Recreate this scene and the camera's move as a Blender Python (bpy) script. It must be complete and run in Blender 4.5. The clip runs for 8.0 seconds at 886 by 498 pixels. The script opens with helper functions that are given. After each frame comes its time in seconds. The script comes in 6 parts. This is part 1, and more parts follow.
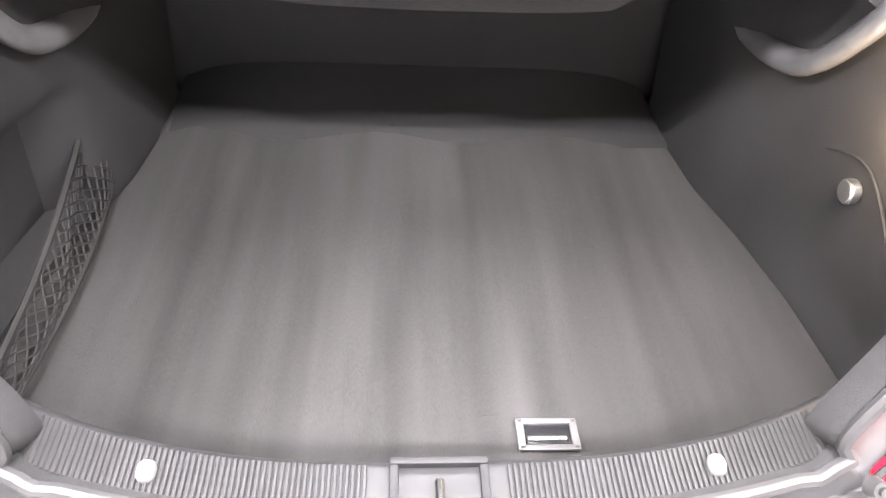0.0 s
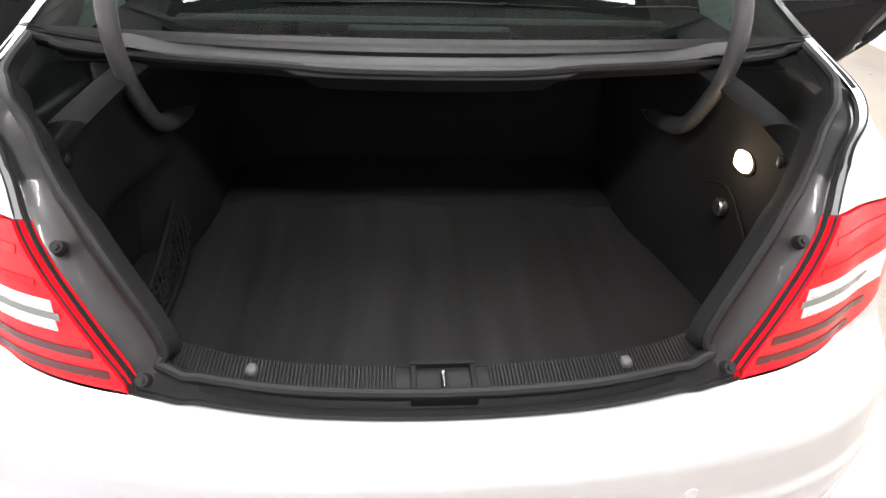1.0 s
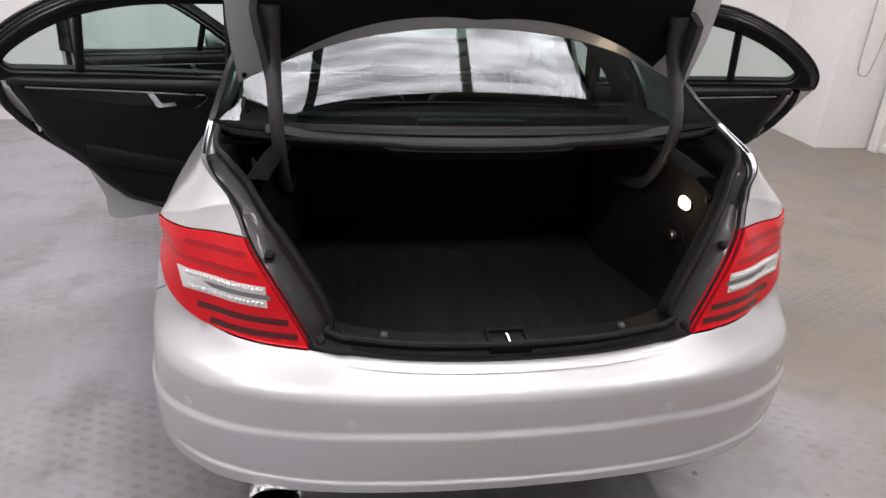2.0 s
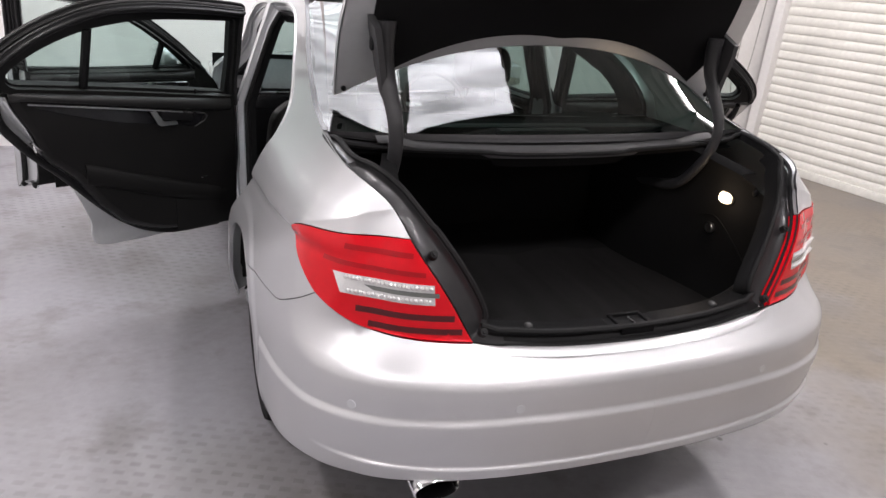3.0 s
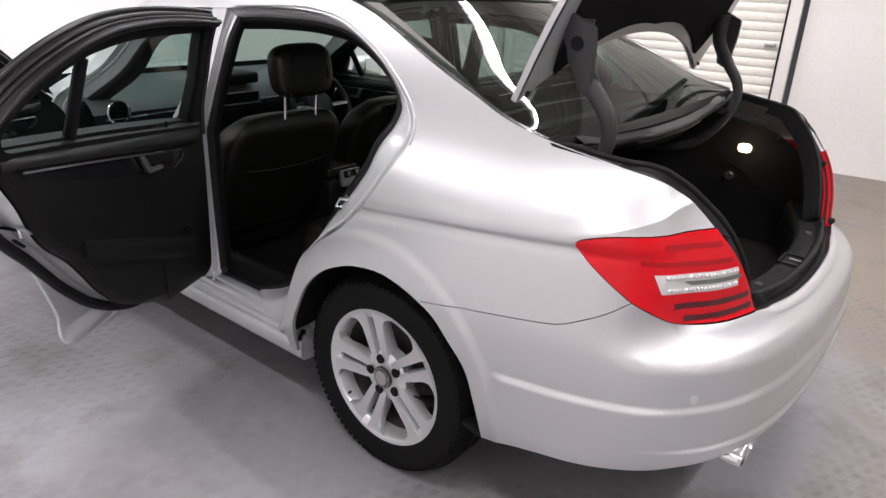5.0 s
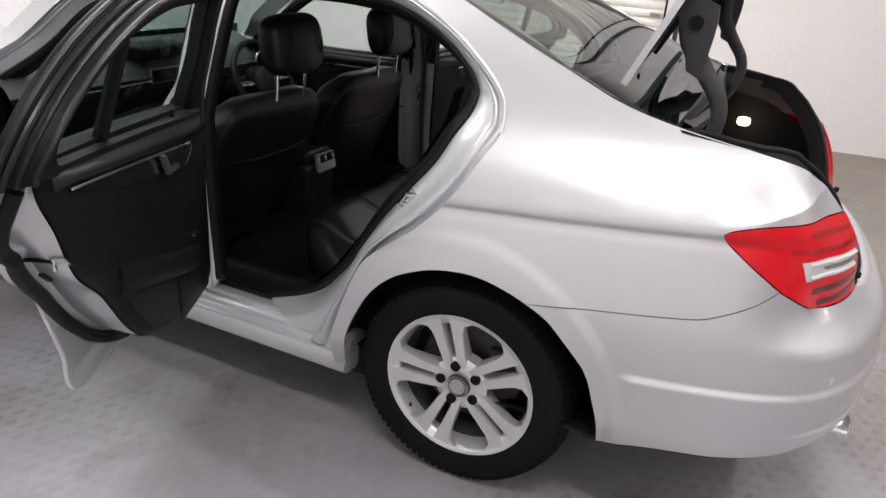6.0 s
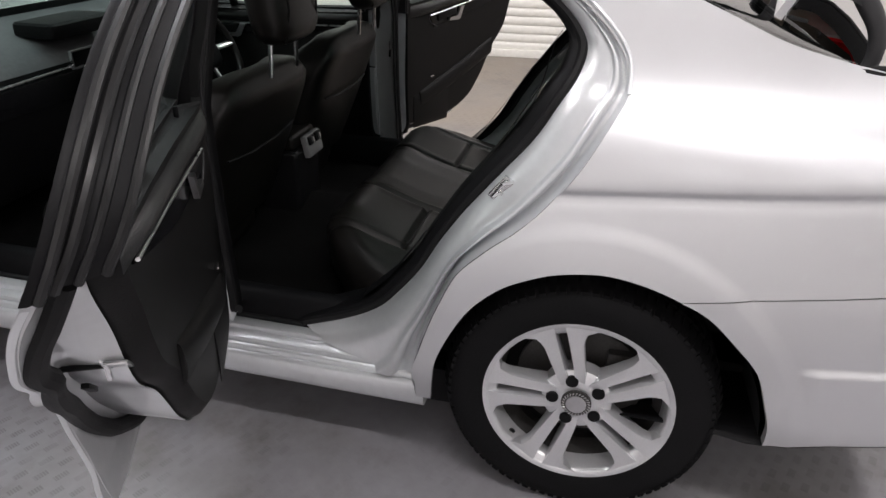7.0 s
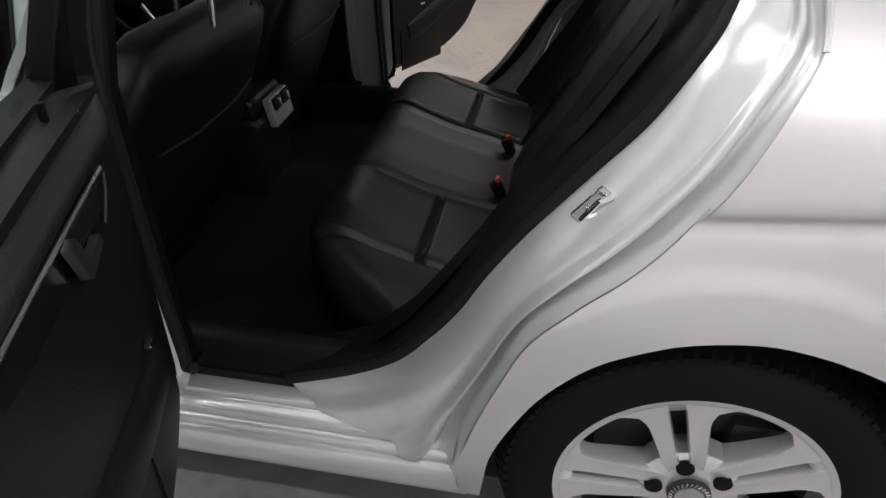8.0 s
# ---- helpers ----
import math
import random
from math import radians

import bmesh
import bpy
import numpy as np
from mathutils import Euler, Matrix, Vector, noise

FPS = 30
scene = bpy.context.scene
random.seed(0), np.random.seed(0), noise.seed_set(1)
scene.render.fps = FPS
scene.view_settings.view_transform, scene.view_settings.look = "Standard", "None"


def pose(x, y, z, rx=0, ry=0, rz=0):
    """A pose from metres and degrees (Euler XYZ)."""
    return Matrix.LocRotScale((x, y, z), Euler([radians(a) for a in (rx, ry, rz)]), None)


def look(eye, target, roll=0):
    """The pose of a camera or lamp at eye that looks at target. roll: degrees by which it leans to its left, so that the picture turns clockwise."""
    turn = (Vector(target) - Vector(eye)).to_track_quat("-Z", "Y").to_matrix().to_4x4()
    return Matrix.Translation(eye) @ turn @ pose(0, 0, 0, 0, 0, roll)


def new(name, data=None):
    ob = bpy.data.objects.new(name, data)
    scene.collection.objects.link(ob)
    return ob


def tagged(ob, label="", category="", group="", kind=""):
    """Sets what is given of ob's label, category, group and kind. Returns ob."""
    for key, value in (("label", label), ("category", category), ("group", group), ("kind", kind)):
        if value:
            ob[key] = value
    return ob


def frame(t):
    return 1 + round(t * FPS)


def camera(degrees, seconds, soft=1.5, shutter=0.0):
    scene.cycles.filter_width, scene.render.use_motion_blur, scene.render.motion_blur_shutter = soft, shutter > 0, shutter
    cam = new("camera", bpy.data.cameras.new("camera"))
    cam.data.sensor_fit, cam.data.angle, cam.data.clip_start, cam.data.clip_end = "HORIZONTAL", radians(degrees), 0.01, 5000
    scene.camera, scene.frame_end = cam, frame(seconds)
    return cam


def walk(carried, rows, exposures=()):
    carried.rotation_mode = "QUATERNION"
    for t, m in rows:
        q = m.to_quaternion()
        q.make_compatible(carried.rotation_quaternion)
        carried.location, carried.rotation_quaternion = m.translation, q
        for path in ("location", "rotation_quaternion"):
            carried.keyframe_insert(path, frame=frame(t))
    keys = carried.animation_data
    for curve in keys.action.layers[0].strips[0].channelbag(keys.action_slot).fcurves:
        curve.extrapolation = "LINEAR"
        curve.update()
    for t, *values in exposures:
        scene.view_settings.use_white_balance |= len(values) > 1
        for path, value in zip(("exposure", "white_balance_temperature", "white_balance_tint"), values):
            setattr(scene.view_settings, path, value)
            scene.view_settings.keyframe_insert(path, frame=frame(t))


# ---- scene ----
cam = camera(66.1, 8.0)
PATH = [
    (0, (-0.043, -0.148, 1.327), (0.092, 1.294, -0.052), 4.3),
    (0.5, (-0.046, -0.241, 1.344), (0.091, 1.263, 0.033), 3.6),
    (1, (-0.074, -0.565, 1.404), (0.078, 1.114, 0.328), 2.3),
    (1.5, (-0.145, -0.847, 1.494), (0.091, 0.879, 0.511), 5.0),
    (2, (-0.362, -1.098, 1.529), (-0.067, 0.693, 0.69), 2.7),
    (2.2, (-0.475, -1.148, 1.537), (-0.161, 0.646, 0.711), 2.4),
    (3.3, (-1.249, -0.978, 1.471), (-0.365, 0.661, 0.74), 4.4),
    (3.5, (-1.395, -0.912, 1.473), (-0.417, 0.664, 0.724), 3.8),
    (4, (-1.633, -0.733, 1.449), (-0.461, 0.736, 0.766), 4.0),
    (4.2, (-1.724, -0.619, 1.452), (-0.503, 0.797, 0.742), 2.6),
    (5.3, (-2.164, 0.022, 1.427), (-0.599, 1.021, 0.685), 3.0),
    (5.5, (-2.201, 0.171, 1.423), (-0.578, 1.06, 0.663), 2.9),
    (6, (-2.271, 0.48, 1.415), (-0.587, 1.199, 0.61), 4.8),
    (6.5, (-2.257, 0.831, 1.387), (-0.548, 1.389, 0.51), 2.6),
    (7, (-2.068, 1.059, 1.348), (-0.34, 1.461, 0.424), 1.6),
    (7.5, (-1.818, 1.203, 1.306), (-0.15, 1.507, 0.245), 0.5),
    (8, (-1.549, 1.303, 1.259), (0.083, 1.594, 0.139), 0.5),
]
EXPOSURES = [(0, 4.95, 6500, 17), (0.3, 4.95, 6500, 17), (0.6, 4.25, 6500, 17), (1.0, 1.65, 6500, 12), (1.5, 0.5, 6500, 15), (2.0, 0.06, 6500, 17), (3.5, 0.18, 6500, 18), (5.5, 0.22, 6500, 17), (7.0, 0.1, 6500, 16), (8.0, 0.1, 6500, 16)]
walk(cam, [(t, look(eye, target, roll)) for t, eye, target, roll in PATH], EXPOSURES)

# ---- light ----
world = bpy.data.worlds.new("world")
scene.world = world
world.use_nodes = True
world.node_tree.nodes["Background"].inputs[0].default_value = (0.9, 0.95, 1.0, 1)
world.node_tree.nodes["Background"].inputs[1].default_value = 0.05

CEIL = 3.3
# strip lights: place, and whether they run along x (over the bay behind the car) or along y (beside the car)
TUBES = [(-2.3, 0.6, 0), (-2.3, 3.4, 0), (0.0, 0.2, 0), (2.4, 0.6, 0), (3.05, 2.7, 0), (-2.4, -1.5, 90), (0.0, -1.5, 90), (2.4, -1.5, 90), (-1.2, -4.6, 90), (1.4, -4.6, 90)]
for _x, _y, _r in TUBES:
    _l = bpy.data.lights.new("tube_light", "AREA")
    _l.shape, _l.size, _l.size_y, _l.energy, _l.color = "RECTANGLE", 0.06, 1.6, 34.0 if _r == 0 else 28.0 if _y > -3 else 9.0, (1.0, 0.985, 0.96)
    new("tube_light", _l).matrix_world = pose(_x, _y, CEIL - 0.13, 0, 0, _r)


# ---- materials ----
def material(name, color, rough=0.5, metal=0.0, coat=0.0, var=0.12, scale=8.0, fine=120.0, bump=0.0, bump_scale=300.0, spec=0.5, rvar=0.1, coat_rough=0.05, stretch=None):
    """A surface with colour and roughness varied at two scales and a fine relief."""
    m = bpy.data.materials.new(name)
    m.use_nodes = True
    t = m.node_tree
    b = t.nodes["Principled BSDF"]
    b.inputs["Roughness"].default_value, b.inputs["Metallic"].default_value = rough, metal
    b.inputs["Coat Weight"].default_value, b.inputs["Coat Roughness"].default_value = coat, coat_rough
    b.inputs["Specular IOR Level"].default_value = spec
    co = t.nodes.new("ShaderNodeTexCoord")

    def noise_at(s, detail=3.0):
        n = t.nodes.new("ShaderNodeTexNoise")
        n.inputs["Scale"].default_value, n.inputs["Detail"].default_value = s, detail
        if stretch:
            mp = t.nodes.new("ShaderNodeMapping")
            mp.inputs["Scale"].default_value = stretch
            t.links.new(co.outputs["Object"], mp.inputs["Vector"])
            t.links.new(mp.outputs[0], n.inputs["Vector"])
        else:
            t.links.new(co.outputs["Object"], n.inputs["Vector"])
        return n.outputs["Fac"]

    big, small = noise_at(scale), noise_at(fine, 2.0)
    add = t.nodes.new("ShaderNodeMath")
    add.operation = "ADD"
    t.links.new(big, add.inputs[0]), t.links.new(small, add.inputs[1])
    ramp = t.nodes.new("ShaderNodeMapRange")
    ramp.inputs["From Min"].default_value, ramp.inputs["From Max"].default_value = 0.6, 1.4
    ramp.inputs["To Min"].default_value, ramp.inputs["To Max"].default_value = 1 - var, 1 + var
    t.links.new(add.outputs[0], ramp.inputs["Value"])
    mul = t.nodes.new("ShaderNodeMix")
    mul.data_type, mul.blend_type = "RGBA", "MULTIPLY"
    mul.inputs["Factor"].default_value = 1.0
    mul.inputs["A"].default_value = (*color, 1)
    t.links.new(ramp.outputs[0], mul.inputs["B"])
    t.links.new(mul.outputs["Result"], b.inputs["Base Color"])
    rr = t.nodes.new("ShaderNodeMapRange")
    rr.inputs["To Min"].default_value, rr.inputs["To Max"].default_value = max(0.02, rough - rvar * rough), min(1.0, rough + rvar * rough)
    t.links.new(big, rr.inputs["Value"])
    t.links.new(rr.outputs[0], b.inputs["Roughness"])
    if bump:
        bn = t.nodes.new("ShaderNodeBump")
        bn.inputs["Strength"].default_value, bn.inputs["Distance"].default_value = bump, 0.001
        t.links.new(noise_at(bump_scale, 2.0), bn.inputs["Height"])
        t.links.new(bn.outputs[0], b.inputs["Normal"])
    return m


def glass_material(name, tint, gloss=1.0):
    m = bpy.data.materials.new(name)
    m.use_nodes = True
    t = m.node_tree
    t.nodes.clear()
    out, mix = t.nodes.new("ShaderNodeOutputMaterial"), t.nodes.new("ShaderNodeMixShader")
    clear, gl, fr = t.nodes.new("ShaderNodeBsdfTransparent"), t.nodes.new("ShaderNodeBsdfGlossy"), t.nodes.new("ShaderNodeLayerWeight")
    clear.inputs[0].default_value = (*tint, 1)
    gl.inputs["Roughness"].default_value = 0.015
    gl.inputs[0].default_value = (gloss, gloss, gloss, 1)
    fr.inputs["Blend"].default_value = 0.5
    up, lift = t.nodes.new("ShaderNodeMath"), t.nodes.new("ShaderNodeMath")       # gloss grows towards grazing views
    up.operation, up.inputs[1].default_value = "POWER", 5.0
    lift.operation, lift.inputs[1].default_value, lift.inputs[2].default_value = "MULTIPLY_ADD", 0.62, 0.05
    t.links.new(fr.outputs["Facing"], up.inputs[0]), t.links.new(up.outputs[0], lift.inputs[0])
    t.links.new(lift.outputs[0], mix.inputs[0]), t.links.new(clear.outputs[0], mix.inputs[1])
    t.links.new(gl.outputs[0], mix.inputs[2]), t.links.new(mix.outputs[0], out.inputs[0])
    return m


def lamp_material(name, color, strength):
    m = bpy.data.materials.new(name)
    m.use_nodes = True
    b = m.node_tree.nodes["Principled BSDF"]
    b.inputs["Base Color"].default_value = (*color, 1)
    b.inputs["Emission Color"].default_value = (*color, 1)
    b.inputs["Emission Strength"].default_value = strength
    return m


PAINT = material("silver_paint", (0.58, 0.588, 0.602), 0.42, 0.73, 0.8, 0.03, 3.0, 900.0, 0.05, 1400.0, coat_rough=0.07)
PAINT_IN = material("silver_paint_inside", (0.62, 0.637, 0.652), 0.33, 0.48, 0.8, 0.04, 5.0, 60.0, coat_rough=0.05)
# rain channel round the boot opening, much darker than the silver body
DARK_CHANNEL = material("dark_channel_finish", (0.042, 0.042, 0.044), 0.36, 0.5, 0.2, 0.10, 6.0, 60.0)
BLACK = material("black_plastic", (0.006, 0.006, 0.0066), 0.45, 0, 0, 0.2, 6.0, 80.0, 0.25, 700.0, spec=.12)
GREY_PLASTIC = material("grey_plastic", (0.11, 0.11, 0.114), 0.5, 0, 0, 0.15, 6.0, 80.0, 0.3, 600.0, spec=.25)
HINGE = material("grey_hinge_paint", (0.042, 0.042, 0.044), 0.45, 0, 0.05, 0.12, 8.0, 70.0, spec=.25)
GUTTER = material("grey_gutter_rubber", (0.038, 0.038, 0.040), 0.45, 0, 0, 0.15, 8.0, 70.0, spec=.3)
LIP = material("shiny_seal_rubber", (0.012, 0.012, 0.0125), 0.34, 0, 0, 0.2, 9.0, 90.0, spec=.3)
CROSS_GREY = material("grey_primer_paint", (0.045, 0.045, 0.047), 0.5, 0, 0, 0.15, 8.0, 70.0)
GLOSS_BLACK = material("gloss_black_trim", (0.006, 0.006, 0.007), 0.25, 0, 0.1, 0.1, 5.0, 50.0, spec=0.25)
RUBBER = material("black_rubber", (0.010, 0.010, 0.0105), 0.6, 0, 0, 0.25, 9.0, 90.0, 0.3, 500.0, spec=.2)
TRIM = material("black_trim_vinyl", (0.0045, 0.0044, 0.0044), 0.5, 0, 0, 0.15, 4.0, 60.0, 0.5, 420.0, spec=0.18)
RAIL = material("soft_black_rail", (0.010, 0.010, 0.0102), 0.42, 0, 0, 0.15, 4.0, 60.0, 0.5, 420.0, spec=0.35)
LEATHER = material("black_leather", (0.0068, 0.0062, 0.0056), 0.36, 0, 0, 0.15, 4.0, 60.0, 0.55, 420.0, spec=.22)
STITCH = material("seam_shadow", (0.008, 0.008, 0.008), 0.8, spec=.1)
CARPET = material("black_cabin_carpet", (0.0045, 0.0045, 0.0045), 0.95, 0, 0, 0.35, 5.0, 500.0, 1.0, 900.0, 0.08)
MAT = material("brushed_boot_carpet", (0.0205, 0.0202, 0.0205), 0.95, 0, 0, 0.50, 1.9, 260.0, 1.0, 900.0, 0.08, stretch=(9.0, 0.7, 1.0))
LINER = material("charcoal_boot_liner", (0.012, 0.012, 0.0125), 0.9, 0, 0, 0.25, 5.0, 400.0, 0.9, 800.0, 0.08)
HEADLINER = material("pale_headliner_cloth", (0.45, 0.44, 0.42), 0.9, 0, 0, 0.1, 6.0, 200.0, 0.5, 700.0)
PILLAR_CLOTH = material("grey_pillar_cloth", (0.27, 0.265, 0.25), 0.85, 0, 0, 0.1, 6.0, 200.0, 0.4, 700.0)
CHROME = material("polished_chrome", (0.82, 0.82, 0.83), 0.12, 1.0, 0, 0.05)
SATIN = material("satin_chrome", (0.62, 0.62, 0.63), 0.28, 1.0, 0, 0.06)
ALLOY = material("silver_alloy", (0.66, 0.665, 0.68), 0.34, 0.65, 0.8, 0.05, 8.0, 200.0)
STEEL = material("bare_steel", (0.45, 0.44, 0.42), 0.4, 1.0, 0, 0.2, 20.0, 150.0)
BRAKE = material("worn_brake_steel", (0.05, 0.048, 0.046), 0.6, 0.3, 0, 0.3, 15.0, 150.0)
TYRE = material("tyre_rubber", (0.007, 0.007, 0.0075), 0.62, 0, 0, 0.25, 12.0, 150.0, 0.3, 500.0, spec=.1)
RED = material("red_lens", (0.62, 0.005, 0.012), 0.12, 0, 0.15, 0.06, 6.0, 60.0, 0.1, 300.0, spec=0.3)
DEEP_RED = material("dark_red_lens", (0.07, 0.002, 0.004), 0.14, 0, 0.3, 0.1, 6.0, 60.0)
DIM_RED = material("dim_red_lens", (0.36, 0.004, 0.009), 0.14, 0, 0.2, 0.1, 6.0, 60.0, spec=0.3)
CLEAR = material("clear_lens", (0.72, 0.72, 0.72), 0.12, 0.3, 1.0, 0.1, 40.0, 300.0)
SMOKED = material("smoked_lens", (0.16, 0.17, 0.16), 0.12, 0.2, 1.0, 0.1, 20.0, 200.0)
NET = material("black_net_cord", (0.006, 0.006, 0.006), 0.8, 0, 0, 0.2, spec=.2)
RIBBED = material("ribbed_sill_plastic", (0.011, 0.011, 0.0115), 0.42, 0, 0, 0.15, 6.0, 80.0, 0.2, 600.0, spec=.12)
CAP = material("pale_rubber_stop", (0.045, 0.045, 0.045), 0.6, 0, 0, 0.15)
SEAT_GREY = material("grey_vent_plastic", (0.16, 0.16, 0.165), 0.4)
GLASS = glass_material("tinted_glass", (0.34, 0.44, 0.41))
SIDE_GLASS = glass_material("side_window_glass", (0.70, 0.80, 0.77))
MIRROR = material("mirror_glass", (0.85, 0.87, 0.88), 0.02, 1.0, 0, 0.0)
LAMP = lamp_material("boot_lamp_lens", (1.0, 0.80, 0.52), 4.0)
TUBE = lamp_material("fluorescent_tube", (1.0, 0.98, 0.95), 9.0)
RED_DIAL = material("red_sticker", (0.5, 0.02, 0.02), 0.4)
WHITE_METAL = material("white_enamel", (0.78, 0.78, 0.76), 0.4, 0, 0.2, 0.05)


# ---- mesh helpers ----
from mathutils.geometry import delaunay_2d_cdt

I4 = Matrix.Identity(4)


def part(name, bm, mat, parent=None, label="", smooth=35.0):
    """Links a bmesh as one mesh object under a thing or a part."""
    me = bpy.data.meshes.new(name)
    bm.to_mesh(me)
    bm.free()
    return link(name, me, mat, parent, label, smooth)


def link(name, me, mat, parent=None, label="", smooth=35.0):
    if smooth:
        me.shade_smooth()
        if smooth < 180:
            me.set_sharp_from_angle(angle=radians(smooth))
    me.materials.append(mat)
    ob = new(name, me)
    if parent:
        ob.parent = parent
        ob.matrix_parent_inverse = Matrix.Translation(-base_of(parent))
    return tagged(ob, label) if label else ob


def base_of(ob):
    """Where a thing stands; its parts' meshes are in the world's own metres."""
    return ob.location if ob.parent is None else Vector((0, 0, 0))


def thing(name, label, category, at=(0, 0, 0), group="", kind=""):
    ob = new(name)
    ob.location = at
    ob.empty_display_size = 0.1
    return tagged(ob, label, category, group, kind)


def curve(pts, step=0.02):
    """A smooth line through points (2D or 3D), sampled about every step."""
    p = np.asarray(pts, float)
    if len(p) == 2:
        n = max(1, int(np.ceil(np.linalg.norm(p[1] - p[0]) / step)))
        return p[0] + (p[1] - p[0]) * np.linspace(0, 1, n + 1)[:, None]
    out = []
    for i in range(len(p) - 1):
        a, b, c, d = p[max(i - 1, 0)], p[i], p[i + 1], p[min(i + 2, len(p) - 1)]
        n = max(1, int(np.ceil(np.linalg.norm(c - b) / step)))
        t = (np.arange(n) / n)[:, None]
        out.append(0.5 * (2 * b + (c - a) * t + (2 * a - 5 * b + 4 * c - d) * t**2 + (3 * b - a - 3 * c + d) * t**3))
    return np.concatenate(out + [p[-1:]])


def chain(*curves):
    """Joins curves end to start into one closed outline."""
    out = []
    for c in curves:
        for q in c:
            if not out or np.linalg.norm(np.subtract(q, out[-1])) > 2e-3:
                out.append(np.asarray(q, float))
    if np.linalg.norm(out[0] - out[-1]) < 2e-3:
        out.pop()
    return np.array(out)


def area(poly):
    x, y = poly[:, 0], poly[:, 1]
    return 0.5 * np.sum(x * np.roll(y, -1) - np.roll(x, -1) * y)


def inside(pts, poly):
    x, y = pts[:, 0:1], pts[:, 1:2]
    a, b = poly, np.roll(poly, -1, 0)
    cross = (a[:, 1] > y) != (b[:, 1] > y)
    with np.errstate(divide="ignore", invalid="ignore"):
        xx = a[:, 0] + (y - a[:, 1]) / (b[:, 1] - a[:, 1]) * (b[:, 0] - a[:, 0])
    return (cross & (x < xx)).sum(1) % 2 == 1


def offset(poly, d):
    """The closed outline moved inwards by d (outwards if negative), softly at its corners."""
    p = poly if area(poly) > 0 else poly[::-1]
    t = np.roll(p, -1, 0) - np.roll(p, 1, 0)
    t /= np.linalg.norm(t, axis=1)[:, None]
    n = np.stack([-t[:, 1], t[:, 0]], 1)
    n = (np.roll(n, 1, 0) + 2 * n + np.roll(n, -1, 0)) / 4
    q = p + n * d
    return q if area(poly) > 0 else q[::-1]


def normals_of(surf, uv, e=0.0025):
    u, v = uv[:, 0], uv[:, 1]
    n = np.cross(surf(u + e, v) - surf(u - e, v), surf(u, v + e) - surf(u, v - e))
    return n / np.maximum(np.linalg.norm(n, axis=1), 1e-9)[:, None]


def panel(name, outline, surf, mat, parent=None, label="", out=(-1, 0, 0), fold=0.012, grid=0.03, holes=(), mirror=False, move=I4, lift=0.0, lines=()):
    """A sheet cut to an outline in a surface's own two coordinates, with its rim folded in by fold."""
    uv = np.asarray(outline, float)
    if area(uv) < 0:
        uv = uv[::-1]
    loops, pts = [], list(map(tuple, uv))
    loops.append(list(range(len(uv))))
    for h in holes:
        h = np.asarray(h)
        loops.append(list(range(len(pts), len(pts) + len(h))))
        pts += list(map(tuple, h))
    edges = [(l[i], l[(i + 1) % len(l)]) for l in loops for i in range(len(l))]
    lo, hi = uv.min(0), uv.max(0)
    g = np.stack(np.meshgrid(np.arange(lo[0] + grid / 2, hi[0], grid), np.arange(lo[1] + grid / 2, hi[1], grid)), -1).reshape(-1, 2)
    g = g[inside(g, uv)]
    allp = np.array(pts)
    g = g[[np.min(np.sum((allp - q) ** 2, 1)) > (0.45 * grid) ** 2 for q in g]] if len(g) else g
    if len(lines):                        # rows of points along creases
        ln = np.concatenate([np.asarray(q) for q in lines])
        ln = ln[inside(ln, uv)]
        ln = ln[[np.min(np.sum((allp - q) ** 2, 1)) > 0.003 ** 2 for q in ln]]
        g = g[[np.min(np.sum((ln - q) ** 2, 1)) > 0.009 ** 2 for q in g]]
        g = np.concatenate([g, ln])
    for h in holes:
        g = g[~inside(g, np.asarray(h))] if len(g) else g
    v2, _, f2, *_ = delaunay_2d_cdt([Vector(p) for p in pts] + [Vector(p) for p in g], edges, [], 0, 1e-6)
    v2 = np.array([tuple(v) for v in v2])
    f2 = [list(f) for f in f2]
    cen = np.array([v2[f].mean(0) for f in f2])
    ok = inside(cen, uv)
    for h in holes:
        ok &= ~inside(cen, np.asarray(h))
    f2 = [f for f, k in zip(f2, ok) if k]
    pos, nor = surf(v2[:, 0], v2[:, 1]), normals_of(surf, v2)
    flip = np.sign((nor * np.asarray(out, float)).sum())
    flip = 1.0 if flip == 0 else flip
    nor = nor * flip
    pos = pos + nor * lift
    if flip < 0:
        f2 = [f[::-1] for f in f2]
    verts, faces, vn = [tuple(p) for p in pos], list(f2), [tuple(q) for q in nor]
    if fold:
        seen = {}
        for f in f2:
            for i in range(len(f)):
                a, b = f[i], f[(i + 1) % len(f)]
                seen[(a, b)] = True
        for a, b in [k for k in seen if (k[1], k[0]) not in seen]:
            w = np.cross(pos[b] - pos[a], nor[a])
            w = w / max(np.linalg.norm(w), 1e-9)
            k = len(verts)
            verts += [tuple(pos[a]), tuple(pos[b]), tuple(pos[b] - nor[b] * fold), tuple(pos[a] - nor[a] * fold)]
            vn += [tuple(w)] * 4
            faces.append([k + 3, k + 2, k + 1, k])
    if mirror:
        verts, vn, faces = [(-x, y, z) for x, y, z in verts], [(-x, y, z) for x, y, z in vn], [f[::-1] for f in faces]
    verts = [tuple(move @ Vector(p)) for p in verts]
    turn = move.to_3x3()
    vn = [tuple(turn @ Vector(p)) for p in vn]
    me = bpy.data.meshes.new(name)
    me.from_pydata(verts, [], faces)
    me.shade_smooth()
    me.normals_split_custom_set_from_vertices(vn)
    return link(name, me, mat, parent, label, 0)


